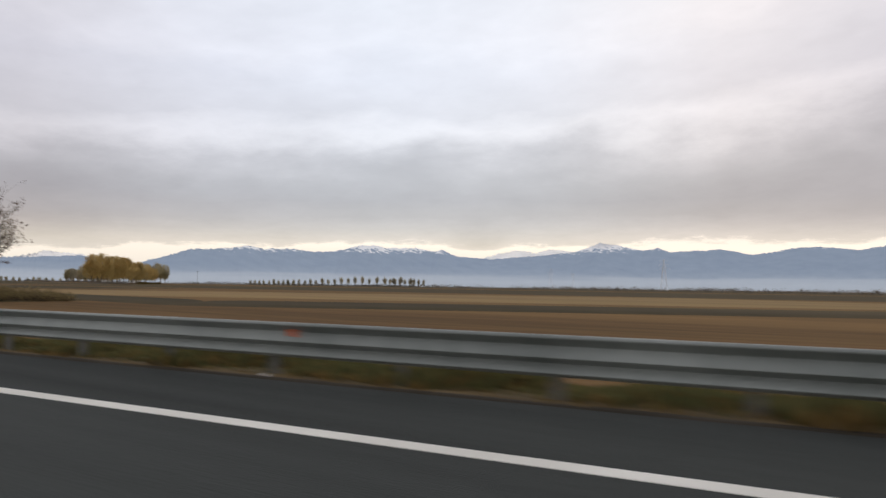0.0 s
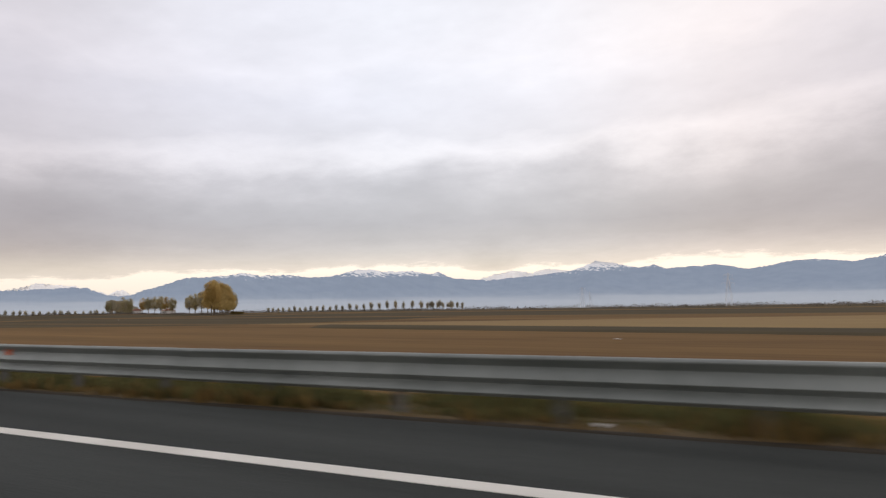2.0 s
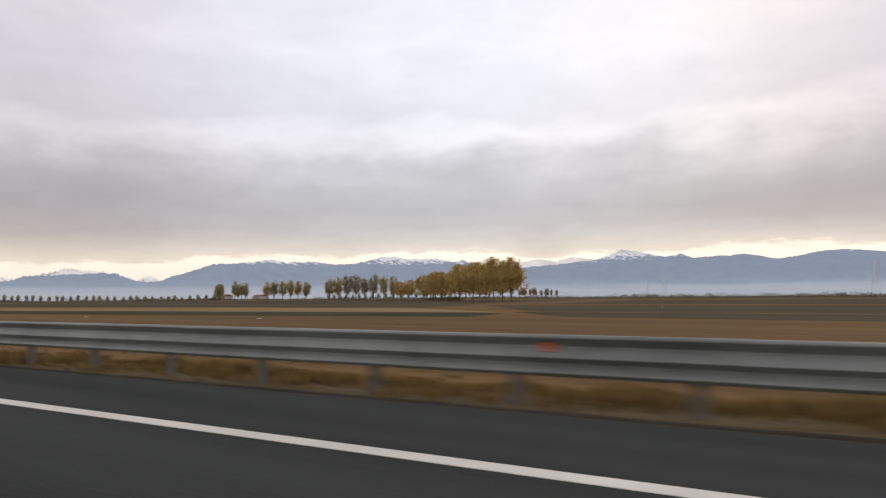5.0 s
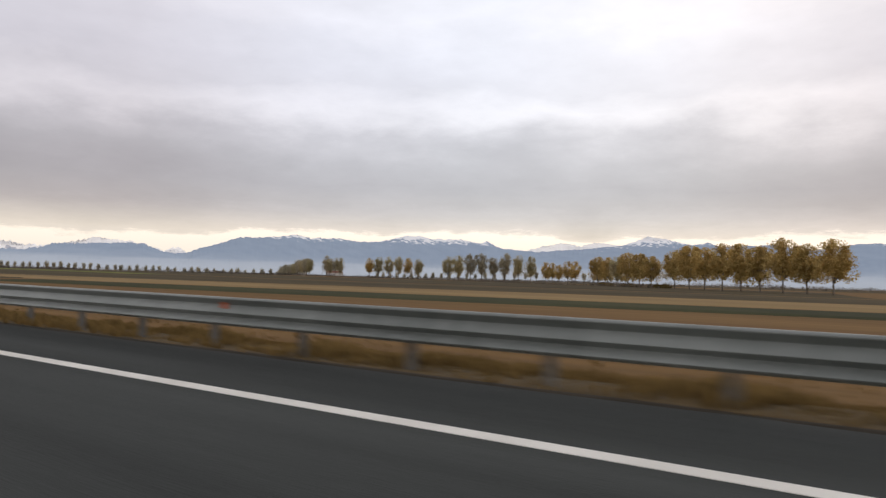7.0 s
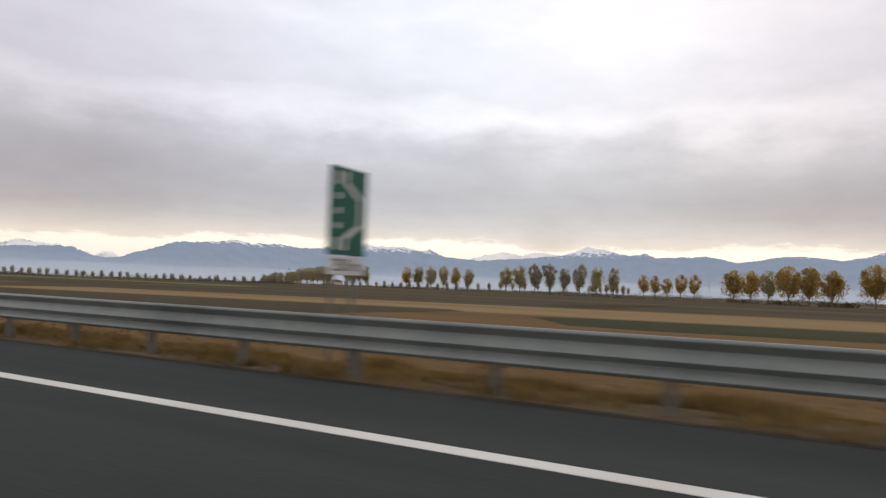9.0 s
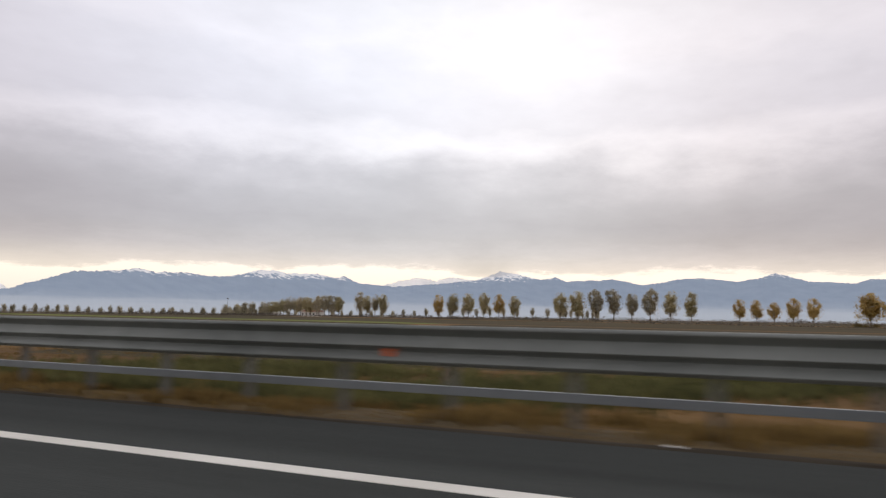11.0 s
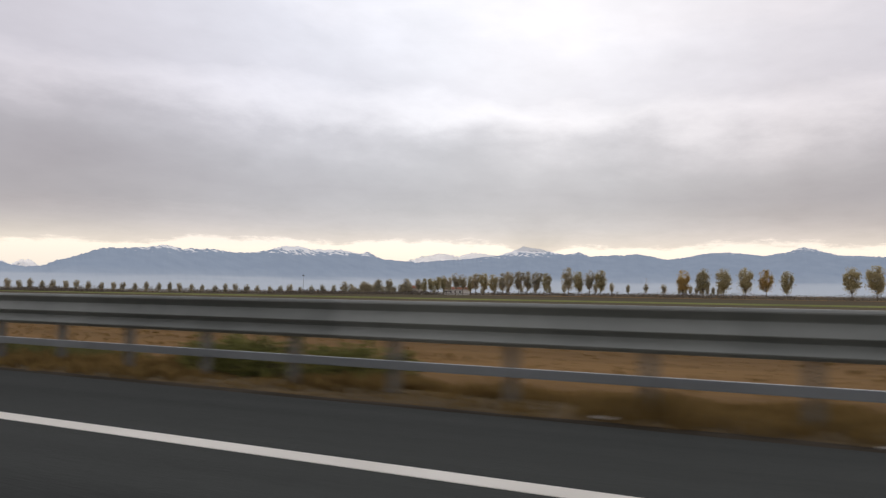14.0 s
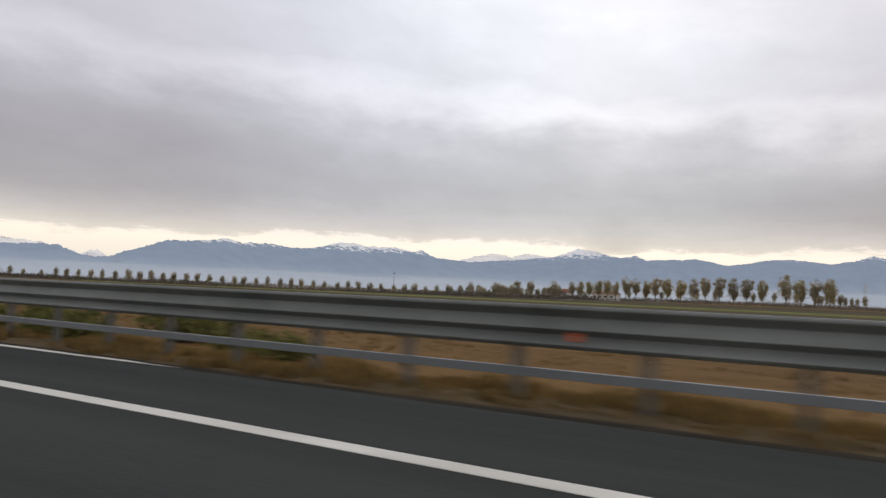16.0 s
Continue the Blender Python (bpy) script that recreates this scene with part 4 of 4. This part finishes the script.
make_bush("roadside_bush", big_bush_meshes(), tree_pose(-249.0, 24.4, 0.96), "large yellow-green bush growing behind the barrier")
scrub = [bush_meshes(60 + i, 1.9, 4.4, 80, 1300, 0.075, SCRUB_GRASS, 0.6) for i in range(3)]
green_scrub = [bush_meshes(70 + i, 0.95, 1.9, 22, 800, 0.09, LEAF_GREEN) for i in range(2)]
for i in range(36):
    s, t = (max(-223, min(-213.5, rng.gauss(-218.6, 2.4))), rng.uniform(20, 30))
    x, y = at(s, t)
    make_bush("scrub_bush", scrub[i % 3], tree_pose(x, y, rng.uniform(0.38, 0.76), rng.random() * 6), "low brown scrub in dry grass", "scrub round the lone tree")
for s, t, k in ((209.6, 4.4, 0.7), (210.8, 4.6, 0.8), (211.9, 4.4, 0.75), (212.8, 5.2, 0.8), (209.9, 5.6, 0.8), (243.2, 4.3, 0.55), (244.4, 4.7, 0.6), (245.6, 5.3, 0.65), (243.8, 5.6, 0.6), (242.4, 4.5, 0.45), (240.9, 5.0, 0.4), (239.3, 5.4, 0.35), (287, 5.2, 1.0), (290, 5.6, 1.1), (293, 5.0, 0.9), (297, 5.5, 1.1), (301, 5.2, 1.0), (305, 6, 1.1), (283.5, 6.8, 0.8), (281.8, 6.2, 0.7), (286.0, 8.0, 1.0), (289.0, 9.5, 1.1), (179, 6.2, 0.6), (244.2, 4.6, 0.9), (245.0, 5.4, 1.0), (245.6, 4.7, 0.85), (244.6, 6.2, 1.0), (243.6, 4.4, 0.7), (247.0, 17.0, 1.6), (245.7, 17.8, 1.4)):
    x, y = at(s, t)
    make_bush("verge_bush", green_scrub[int(s) % 2], tree_pose(x, y, k, s), "low green bush close behind the barrier", "bushes behind the barrier")
hedge = [bush_meshes(80 + i, 3.2, 7.0, 30, 420, 0.34, SCRUB) for i in range(2)]
for i in range(14):
    x, y = -26 - 40 * rng.random(), 0
    y = 206 - (x + 28) * 0.96 + rng.uniform(-1, 2)
    make_bush("hedge_bush", hedge[i % 2], tree_pose(x, y, rng.uniform(0.35, 0.6), rng.random() * 6), "dark undergrowth at the foot of the poplars", "undergrowth of the poplar row")


# ---- grass and far woods ----
def grass_mesh(name, seed, count, place, height, mat):
    """Tufts of three bent blades each."""
    r = random.Random(seed)
    verts, faces = [], []
    for _ in range(count):
        x, y, z, k = place(r)
        for b in range(3):
            a = r.random() * 6.283
            h = height * k * r.uniform(0.5, 1.2)
            w = 0.018 + 0.02 * k
            dx, dy = math.cos(a), math.sin(a)
            lean = h * r.uniform(0.1, 0.7)
            n0 = len(verts)
            verts += [(x - dy * w, y + dx * w, z - 0.02), (x + dy * w, y - dx * w, z - 0.02), (x + dx * lean * 0.4 + dy * w * 0.7, y + dy * lean * 0.4 - dx * w * 0.7, z + h * 0.6), (x + dx * lean, y + dy * lean, z + h)]
            faces += [(n0, n0 + 1, n0 + 2), (n0, n0 + 2, n0 + 3)]
    return mesh_from(name, verts, faces, mat)


def verge_place(s0, s1, l0, l1, tall):
    def place(r):
        s, t = r.uniform(s0, s1), l0 + (l1 - l0) * r.random() ** 0.8
        x, y = at(s, t)
        k = tall * (0.3 + 1.0 * max(0, 0.5 + 1.2 * noise.noise((s * 0.7, t * 0.6, 4.0))))
        return x, y, ground_height(t), k
    return place


grass = piece("dry_grass", grass_mesh("dry_grass", 5, 100000, verge_place(-330, 340, 2.47, 5.4, 1.0), 0.17, DRY_GRASS))
tagged(grass, "dry yellow-brown grass along the verge", "grass", kind="stuff")
grass = piece("green_grass", grass_mesh("green_grass", 6, 36000, verge_place(-290, -120, 2.66, 5.0, 1.0), 0.22, GREEN_GRASS))
tagged(grass, "dull green grass under the barrier", "grass", kind="stuff")


def weed_place(s_near, slope, spread, l0, l1):
    """Weeds along a furrow that leaves the road at a slant."""
    def place(r):
        t = l0 + (l1 - l0) * r.random()
        x, y = at(s_near + slope * (t - l0) + r.gauss(0, spread), t)
        return x, y, ground_height(t), 0.5 + 0.7 * r.random()
    return place


for seed, count, where in ((41, 5000, weed_place(111, -0.95, 1.6, 3.6, 15)), (42, 3600, weed_place(138, -0.4, 2.2, 3.5, 9)), (45, 3600, weed_place(118, -0.6, 2.4, 3.8, 13)), (43, 1600, weed_place(219, 0.2, 1.6, 3.4, 7)), (44, 5600, weed_place(242.6, 0.3, 2.4, 3.4, 7))):
    weeds = piece("green_weeds", grass_mesh("green_weeds", seed, count, where, 0.26, GREEN_GRASS))
    tagged(weeds, "dull green weeds growing behind the barrier", "weeds", kind="stuff")
grass = piece("field_stubble", grass_mesh("field_stubble", 7, 30000, verge_place(-330, 345, 5.2, 15, 1.0), 0.07, DRY_GRASS))
tagged(grass, "short dry stubble of the harvested field", "stubble", kind="stuff")


def far_woods(seed, count, az0, az1, d0, d1, h0, h1):
    r = random.Random(seed)
    verts, faces = [], []
    for _ in range(count):
        a, dd = radians(r.uniform(az0, az1)), r.uniform(d0, d1)
        x, y = dd * math.sin(a), dd * math.cos(a)
        hump = max(0.0, 0.5 + 1.2 * noise.noise((math.degrees(a) * 0.9, dd * 0.002, 3.0)))
        h, w = r.uniform(h0, h1) * hump, r.uniform(8, 22)
        if h < 0.8:
            continue
        z = world_z(x, y)
        for k in range(22):
            u = r.gauss(0, 0.4)
            p = Vector((x + u * w, y + r.gauss(0, w * 0.3), z + h * r.random() * max(0.15, 1 - u * u)))
            v, f = leaf_quads(r, [p], h * 0.17)
            n0 = len(verts)
            verts += v
            faces += [tuple(n0 + i for i in q) for q in f]
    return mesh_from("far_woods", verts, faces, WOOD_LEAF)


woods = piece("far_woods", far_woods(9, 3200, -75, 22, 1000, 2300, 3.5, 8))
tagged(woods, "hedges and woods along the horizon, paled by painted haze", "woods", kind="stuff")


def hedge_strip(seed, a, b, count, h0, h1, depth, mat):
    r = random.Random(seed)
    verts, faces = [], []
    for _ in range(count):
        f = r.random()
        x, y = a[0] + (b[0] - a[0]) * f + r.gauss(0, depth), a[1] + (b[1] - a[1]) * f + r.gauss(0, depth)
        h = r.uniform(h0, h1) * (0.5 + max(0, 0.6 + noise.noise((x * 0.02, y * 0.02, 1.0))))
        z = world_z(x, y)
        for k in range(7):
            p = Vector((x + r.gauss(0, 1.6), y + r.gauss(0, 1.6), z + h * r.uniform(0.1, 0.9)))
            v, q = leaf_quads(r, [p], min(0.55, 0.10 + 0.3 * h))
            n0 = len(verts)
            verts += v
            faces += [tuple(n0 + i for i in w) for w in q]
    return mesh_from("field_hedge", verts, faces, mat)


for seed, a, b, count, h0, h1, dep in ((21, (-360, 372), (-1005, 190), 4200, 1.0, 2.6, 8.0), (22, (-30, 198), (-370, 372), 600, 0.3, 0.8, 2.0), (23, (-200, 655), (-640, 800), 500, 1.0, 2.2, 6.0), (30, (-900, 520), (700, 420), 1500, 0.8, 2.0, 9.0)):
    hedge_ob = piece("field_hedge", hedge_strip(seed, a, b, count, h0, h1, dep, HEDGE_LEAF))
    tagged(hedge_ob, "low brown hedge and weeds along a field edge", "hedge", kind="stuff")


# ---- pylons and farm buildings ----
def pylon(x, y, height):
    t = thing("pylon", pose(x, y, world_z(x, y), 0, 0, 25), "hazy grey steel lattice electricity pylon in the fields", "pylon", "pylons")
    half = height * 0.10
    levels = [0, 0.16, 0.31, 0.45, 0.57, 0.67, 0.76, 0.84, 0.92, 1.0]

    def width(f):
        return half * (1 - f) ** 1.25 + 0.35

    for cx, cy in ((1, 1), (1, -1), (-1, 1), (-1, -1)):
        verts, faces = [], []
        tube(verts, faces, [(cx * width(f), cy * width(f), f * height) for f in levels], [0.13] * len(levels), 4)
        piece("leg", mesh_from("leg", verts, faces, HAZED_STEEL), t)
    verts, faces = [], []
    for f0, f1 in zip(levels, levels[1:]):
        a, b = width(f0), width(f1)
        for (p, q), (u, w) in (((1, 1), (1, -1)), ((1, -1), (-1, -1)), ((-1, -1), (-1, 1)), ((-1, 1), (1, 1))):
            tube(verts, faces, [(p * a, q * a, f0 * height), (u * b, w * b, f1 * height)], [0.05, 0.05], 3)
            tube(verts, faces, [(u * a, w * a, f0 * height), (p * b, q * b, f1 * height)], [0.05, 0.05], 3)
    piece("bracing", mesh_from("bracing", verts, faces, HAZED_STEEL), t)
    for f, arm in ((0.70, 5.2), (0.82, 4.4), (0.94, 3.6)):
        verts, faces = [], []
        for sgn in (1, -1):
            tube(verts, faces, [(0, 0, f * height + 0.9), (sgn * arm, 0, f * height)], [0.10, 0.06], 4)
            tube(verts, faces, [(0, 0, f * height - 0.1), (sgn * arm, 0, f * height)], [0.10, 0.06], 4)
            tube(verts, faces, [(sgn * arm, 0, f * height), (sgn * arm, 0, f * height - 1.6)], [0.09, 0.09], 4)
        piece("cross_arm", mesh_from("cross_arm", verts, faces, HAZED_STEEL), t)


pylon(87.8, 660.5, 29.5)
pylon(-167.0, 970.0, 30.0)
pylon(-337.0, 1458.0, 34.0)


def house(x, y, w, dpt, h, roof_h, turn, wall_mat, roof_mat, label, windows=3):
    t = thing("farmhouse", pose(x, y, world_z(x, y), 0, 0, turn), label, "house", "farm buildings")
    piece("wall", finish("wall", box(w, dpt, h), wall_mat), t)
    verts = [(-w / 2 - 0.4, -dpt / 2 - 0.4, h), (w / 2 + 0.4, -dpt / 2 - 0.4, h), (w / 2 + 0.4, dpt / 2 + 0.4, h), (-w / 2 - 0.4, dpt / 2 + 0.4, h), (-w / 2 - 0.4, 0, h + roof_h), (w / 2 + 0.4, 0, h + roof_h)]
    piece("roof", mesh_from("roof", verts, [(0, 1, 5, 4), (2, 3, 4, 5), (1, 2, 5), (3, 0, 4), (3, 2, 1, 0)], roof_mat), t)
    pane = finish("window", box(w / windows * 0.35, 0.12, h * 0.28), GLASS_DARK)
    for i in range(windows):
        piece("window", pane, t, pose((i + 0.5) * w / windows - w / 2, -dpt / 2, h * 0.42))


house(-377, 397, 9, 7, 4.2, 1.8, -20, PLASTER, ROOF_TILE, "small pale farmhouse with a red roof among trees", 3)
house(-357, 416, 14, 8, 3.5, 1.6, -15, PLASTER, ROOF_TILE, "low pale barn with a red roof", 4)
house(-528, 838, 70, 14, 4.5, 0.8, -18, PLASTER, SIGN_BACK, "long white warehouse far across the fields", 8)
house(330, 1480, 60, 16, 5.5, 1.2, 8, SIGN_BACK, SIGN_BACK, "long grey farm shed near the horizon", 6)


# ---- road signs ----
def flat_plate(w, h, t, bevel=0.01):
    """Upright plate in the local yz plane, its foot at z = 0, its face to +x."""
    return box(t, w, h, bevel)


def outline(verts, faces, pts, width, x):
    """A flat band of that width along the points (y, z)."""
    pts = [Vector((0, *p)) for p in pts]
    left, right = [], []
    for i, p in enumerate(pts):
        d = (pts[min(i + 1, len(pts) - 1)] - pts[max(i - 1, 0)]).normalized()
        nrm = Vector((0, -d.z, d.y)) * width / 2
        left.append(p + nrm)
        right.append(p - nrm)
    n0 = len(verts)
    for q in left + right:
        verts.append((x, q.y, q.z))
    k = len(pts)
    for i in range(k - 1):
        faces.append((n0 + i, n0 + i + 1, n0 + k + i + 1, n0 + k + i))


def lettering(text, size, y, z, x, mat, parent, label="", align="CENTER", squeeze=1.0):
    cu = bpy.data.curves.new("lettering", "FONT")
    cu.body, cu.size, cu.align_x, cu.align_y, cu.extrude = text, size, align, "CENTER", 0.002
    cu.materials.append(mat)
    ob = new("lettering", cu)
    ob.parent = parent
    ob.matrix_basis = pose(x, y, z, 90, 0, 90) @ Matrix.Diagonal((squeeze, 1, 1, 1))
    if label:
        ob["label"] = label
    return ob


def big_sign(s, lat, w, low, split, top, towns, blue_text, distance, label, camera_box):
    t = thing("road_sign", road_frame(s, lat), label, "road sign", "motorway direction signs")
    verts, faces = [], []
    tube(verts, faces, [(-0.12, 0, -0.35), (-0.12, 0, 4.2)], [0.13, 0.13], 12)
    piece("pole", mesh_from("pole", verts, faces, STEEL_OLD, True), t, None, "grey steel pole")
    panel = piece("panel", finish("panel", flat_plate(w, top - split, 0.05), SIGN_GREEN), t, pose(0.03, 0, split), "green panel with a white border")
    verts, faces = [], []
    b = 0.06
    outline(verts, faces, [(-w / 2 + b, b), (w / 2 - b, b), (w / 2 - b, top - split - b), (-w / 2 + b, top - split - b), (-w / 2 + b, b)], 0.04, 0.030)
    piece("border", mesh_from("border", verts, faces, SIGN_WHITE), panel)
    verts, faces = [], []
    outline(verts, faces, [(-0.88, 0.18), (-0.88, 1.38)], 0.12, 0.031)
    outline(verts, faces, [(-0.88, 0.72), (-0.80, 0.88), (-0.62, 0.88)], 0.12, 0.0315)
    n0 = len(verts)
    verts += [(0.032, -1.06, 1.34), (0.032, -0.70, 1.34), (0.032, -0.88, 1.64), (0.032, -0.64, 0.70), (0.032, -0.64, 1.06), (0.032, -0.38, 0.88)]
    faces += [(n0, n0 + 1, n0 + 2), (n0 + 3, n0 + 5, n0 + 4)]
    piece("arrow", mesh_from("arrow", verts, faces, SIGN_WHITE), panel, None, "white route arrow")
    lettering(towns[0], 0.30, 0.34, 1.98, 0.031, SIGN_WHITE, panel)
    lettering(towns[1], 0.30, 0.34, 1.06, 0.031, SIGN_WHITE, panel)
    blue = piece("blue_panel", finish("blue_panel", flat_plate(1.62, 0.40, 0.012, 0.003), SIGN_BLUE), panel, pose(0.034, 0.45, 0.34), "blue inset panel")
    lettering(blue_text, 0.27, 0.20, 0.20, 0.009, SIGN_WHITE, blue)
    verts, faces = [], []
    outline(verts, faces, [(-0.70, 0.20), (-0.36, 0.20)], 0.10, 0.009)
    piece("bar", mesh_from("bar", verts, faces, SIGN_WHITE), blue)
    plate = piece("distance_plate", finish("distance_plate", flat_plate(w, split - low - 0.03, 0.045), SIGN_WHITE), t, pose(0.03, 0, low), "white distance plate")
    lettering(distance, 0.36, 0.0, 0.20, 0.027, INK, plate)
    for z in (2.6, 3.9):
        piece("bracket", finish("bracket", box(0.06, w * 0.9, 0.08, 0.01), SIGN_BACK), t, pose(-0.02, 0, z))
    if camera_box:
        arm = piece("side_box", finish("side_box", box(0.30, 0.26, 0.20, 0.02), SIGN_BACK), t, pose(-0.22, -w / 2 - 0.08, 3.20), "dark box on the sign's edge")
        piece("bracket", finish("bracket", box(0.05, 0.4, 0.05), SIGN_BACK), arm, pose(0, 0.25, 0.06))
    return t


def slab(name, s, lat, sx, sy, h, turn, label):
    ob = piece(name, finish(name, box(sx, sy, h, 0.03), CONCRETE), None, road_frame(s, lat, ground_height(lat) - 0.06) @ pose(0, 0, 0, 0, 0, turn))
    return tagged(ob, label, "concrete slab", "concrete slabs at the signs")


big_sign(-146.4, 6.10, 2.95, 1.78, 2.28, 4.74, ("TORINO", "CARISIO"), "BIELLA", "1000 m", "green motorway sign on one grey pole behind the barrier", False)
big_sign(150.1, 4.76, 2.85, 1.91, 2.35, 4.50, ("TORINO", "CARISIO"), "BIELLA", "700 m", "green motorway exit sign on one grey pole, side box attached", True)
slab("concrete_slab", -150.7, 3.55, 1.5, 0.45, 0.28, 4, "pale concrete slab lying in the grass")
slab("concrete_slab", -149.3, 4.75, 1.4, 0.5, 0.26, -6, "pale concrete slab lying in the grass")
for s0, l0 in ((-146.4, 6.10), (150.1, 4.76)):
    slab("concrete_slab", s0, l0, 1.5, 1.3, 0.20, 0, "pale concrete footing under a sign pole")
    slab("concrete_slab", s0 - 1.6, l0 - 0.5, 1.1, 0.7, 0.14, 6, "pale concrete slab lying in the grass")
    slab("concrete_slab", s0 + 1.5, l0 - 0.6, 0.8, 0.6, 0.13, -8, "pale concrete slab lying in the grass")


def lay_by_sign(s):
    w, low, split, top = 0.98, 1.40, 1.73, 3.16
    t = thing("road_sign", road_frame(s, 4.30), "green lay-by sign on two thin posts", "road sign", "motorway direction signs")
    for y in (-0.28, 0.28):
        verts, faces = [], []
        tube(verts, faces, [(-0.05, y, -0.35), (-0.05, y, 3.0)], [0.035, 0.035], 8)
        piece("post", mesh_from("post", verts, faces, STEEL_OLD, True), t)
    panel = piece("panel", finish("panel", flat_plate(w, top - split, 0.035), SIGN_GREEN), t, pose(0.02, 0, split), "green panel with a lay-by diagram")
    verts, faces = [], []
    outline(verts, faces, [(-0.08, 0.08), (-0.08, 0.28), (0.30, 0.50), (0.30, 0.94), (-0.08, 1.16), (-0.08, 1.36)], 0.10, 0.021)
    piece("symbol", mesh_from("symbol", verts, faces, SIGN_WHITE), panel, None, "white outline of a lay-by")
    for a, b in ((0.08, 0.28), (0.42, 0.52), (0.66, 0.76), (0.90, 1.00), (1.14, 1.36)):
        verts, faces = [], []
        outline(verts, faces, [(-0.28, a), (-0.28, b)], 0.10, 0.021)
        piece("dash", mesh_from("dash", verts, faces, SIGN_WHITE), panel)
    plate = piece("distance_plate", finish("distance_plate", flat_plate(w, split - low - 0.02, 0.03), SIGN_WHITE), t, pose(0.02, 0, low), "white distance plate")
    lettering("250 m", 0.28, 0.0, 0.155, 0.018, INK, plate)
    return t


lay_by_sign(41.0)


# ---- litter along the verge ----
def litter(s, lat, sx, sy, turn):
    r = random.Random(int(s * 10))
    bm = box(sx * 0.42, sy * 0.7, 0.02, 0.004)
    bmesh.ops.subdivide_edges(bm, edges=bm.edges[:], cuts=2, use_grid_fill=True)
    for v in bm.verts:
        v.co.z += 0.03 * noise.noise(Vector((v.co.x * 9, v.co.y * 9, s)))
    z = 0.0 if lat < 2.42 else ground_height(lat) + 0.03
    ob = piece("paper_scrap", finish("paper_scrap", bm, LITTER), None, road_frame(s, lat, z) @ pose(0, 0, 0.01, 0, 0, turn))
    return tagged(ob, "crumpled white scrap of litter on the verge", "litter", "litter along the verge")


for s, lat, a, b, turn in ((-281, 2.5, 0.2, 0.1, 10), (-265.5, 2.55, 0.25, 0.08, 0), (-202, 2.7, 0.2, 0.1, 30), (-195.4, 2.8, 0.15, 0.1, 50), (-155.2, 2.5, 0.2, 0.07, 3), (-84.2, 2.6, 0.22, 0.08, 0),
                           (-70.8, 2.7, 0.15, 0.1, 20), (-58, 2.6, 0.2, 0.08, 5), (11, 2.6, 0.2, 0.12, 0), (6.2, 2.9, 0.2, 0.08, 8), (1.5, 2.7, 0.2, 0.1, 40), (17.2, 2.5, 0.3, 0.1, 0), (17.8, 3.0, 0.15, 0.1, 0),
                           (102.6, 2.5, 0.3, 0.1, 0), (95.2, 3.0, 0.2, 0.1, 0), (116.8, 2.5, 0.35, 0.1, 0), (120.0, 2.6, 0.4, 0.12, 0), (153.0, 2.8, 0.25, 0.1, 0), (188.2, 3.0, 0.2, 0.1, 9), (203.0, 2.5, 0.6, 0.06, 0), (205.5, 2.6, 0.3, 0.08, 0)):
    litter(s, lat, a, b, turn)


for s, lat in ((-64, 31.8), (-67, 55), (-196, 27.4), (-45, 30.1), (-80, 84)):
    litter(s, lat, 0.6, 0.3, s)


# ---- lamp mast among the far trees ----
def lamp_mast(x, y, height):
    t = thing("lamp_mast", pose(x, y, world_z(x, y)), "tall grey lamp mast rising over distant trees", "lamp mast")
    verts, faces = [], []
    tube(verts, faces, [(0, 0, -0.5), (0, 0, height * 0.5), (0, 0, height)], [0.34, 0.26, 0.16], 8)
    piece("pole", mesh_from("pole", verts, faces, SIGN_BACK, True), t)
    verts, faces = [], []
    tube(verts, faces, [(0, 0, height - 0.5), (0, 0, height - 0.1), (0, 0, height + 0.6)], [1.0, 1.4, 0.9], 10)
    piece("lamp_ring", mesh_from("lamp_ring", verts, faces, STEEL_OLD), t, None, "dark ring of lamps")


lamp_mast(-669.6, 726.8, 22.5)
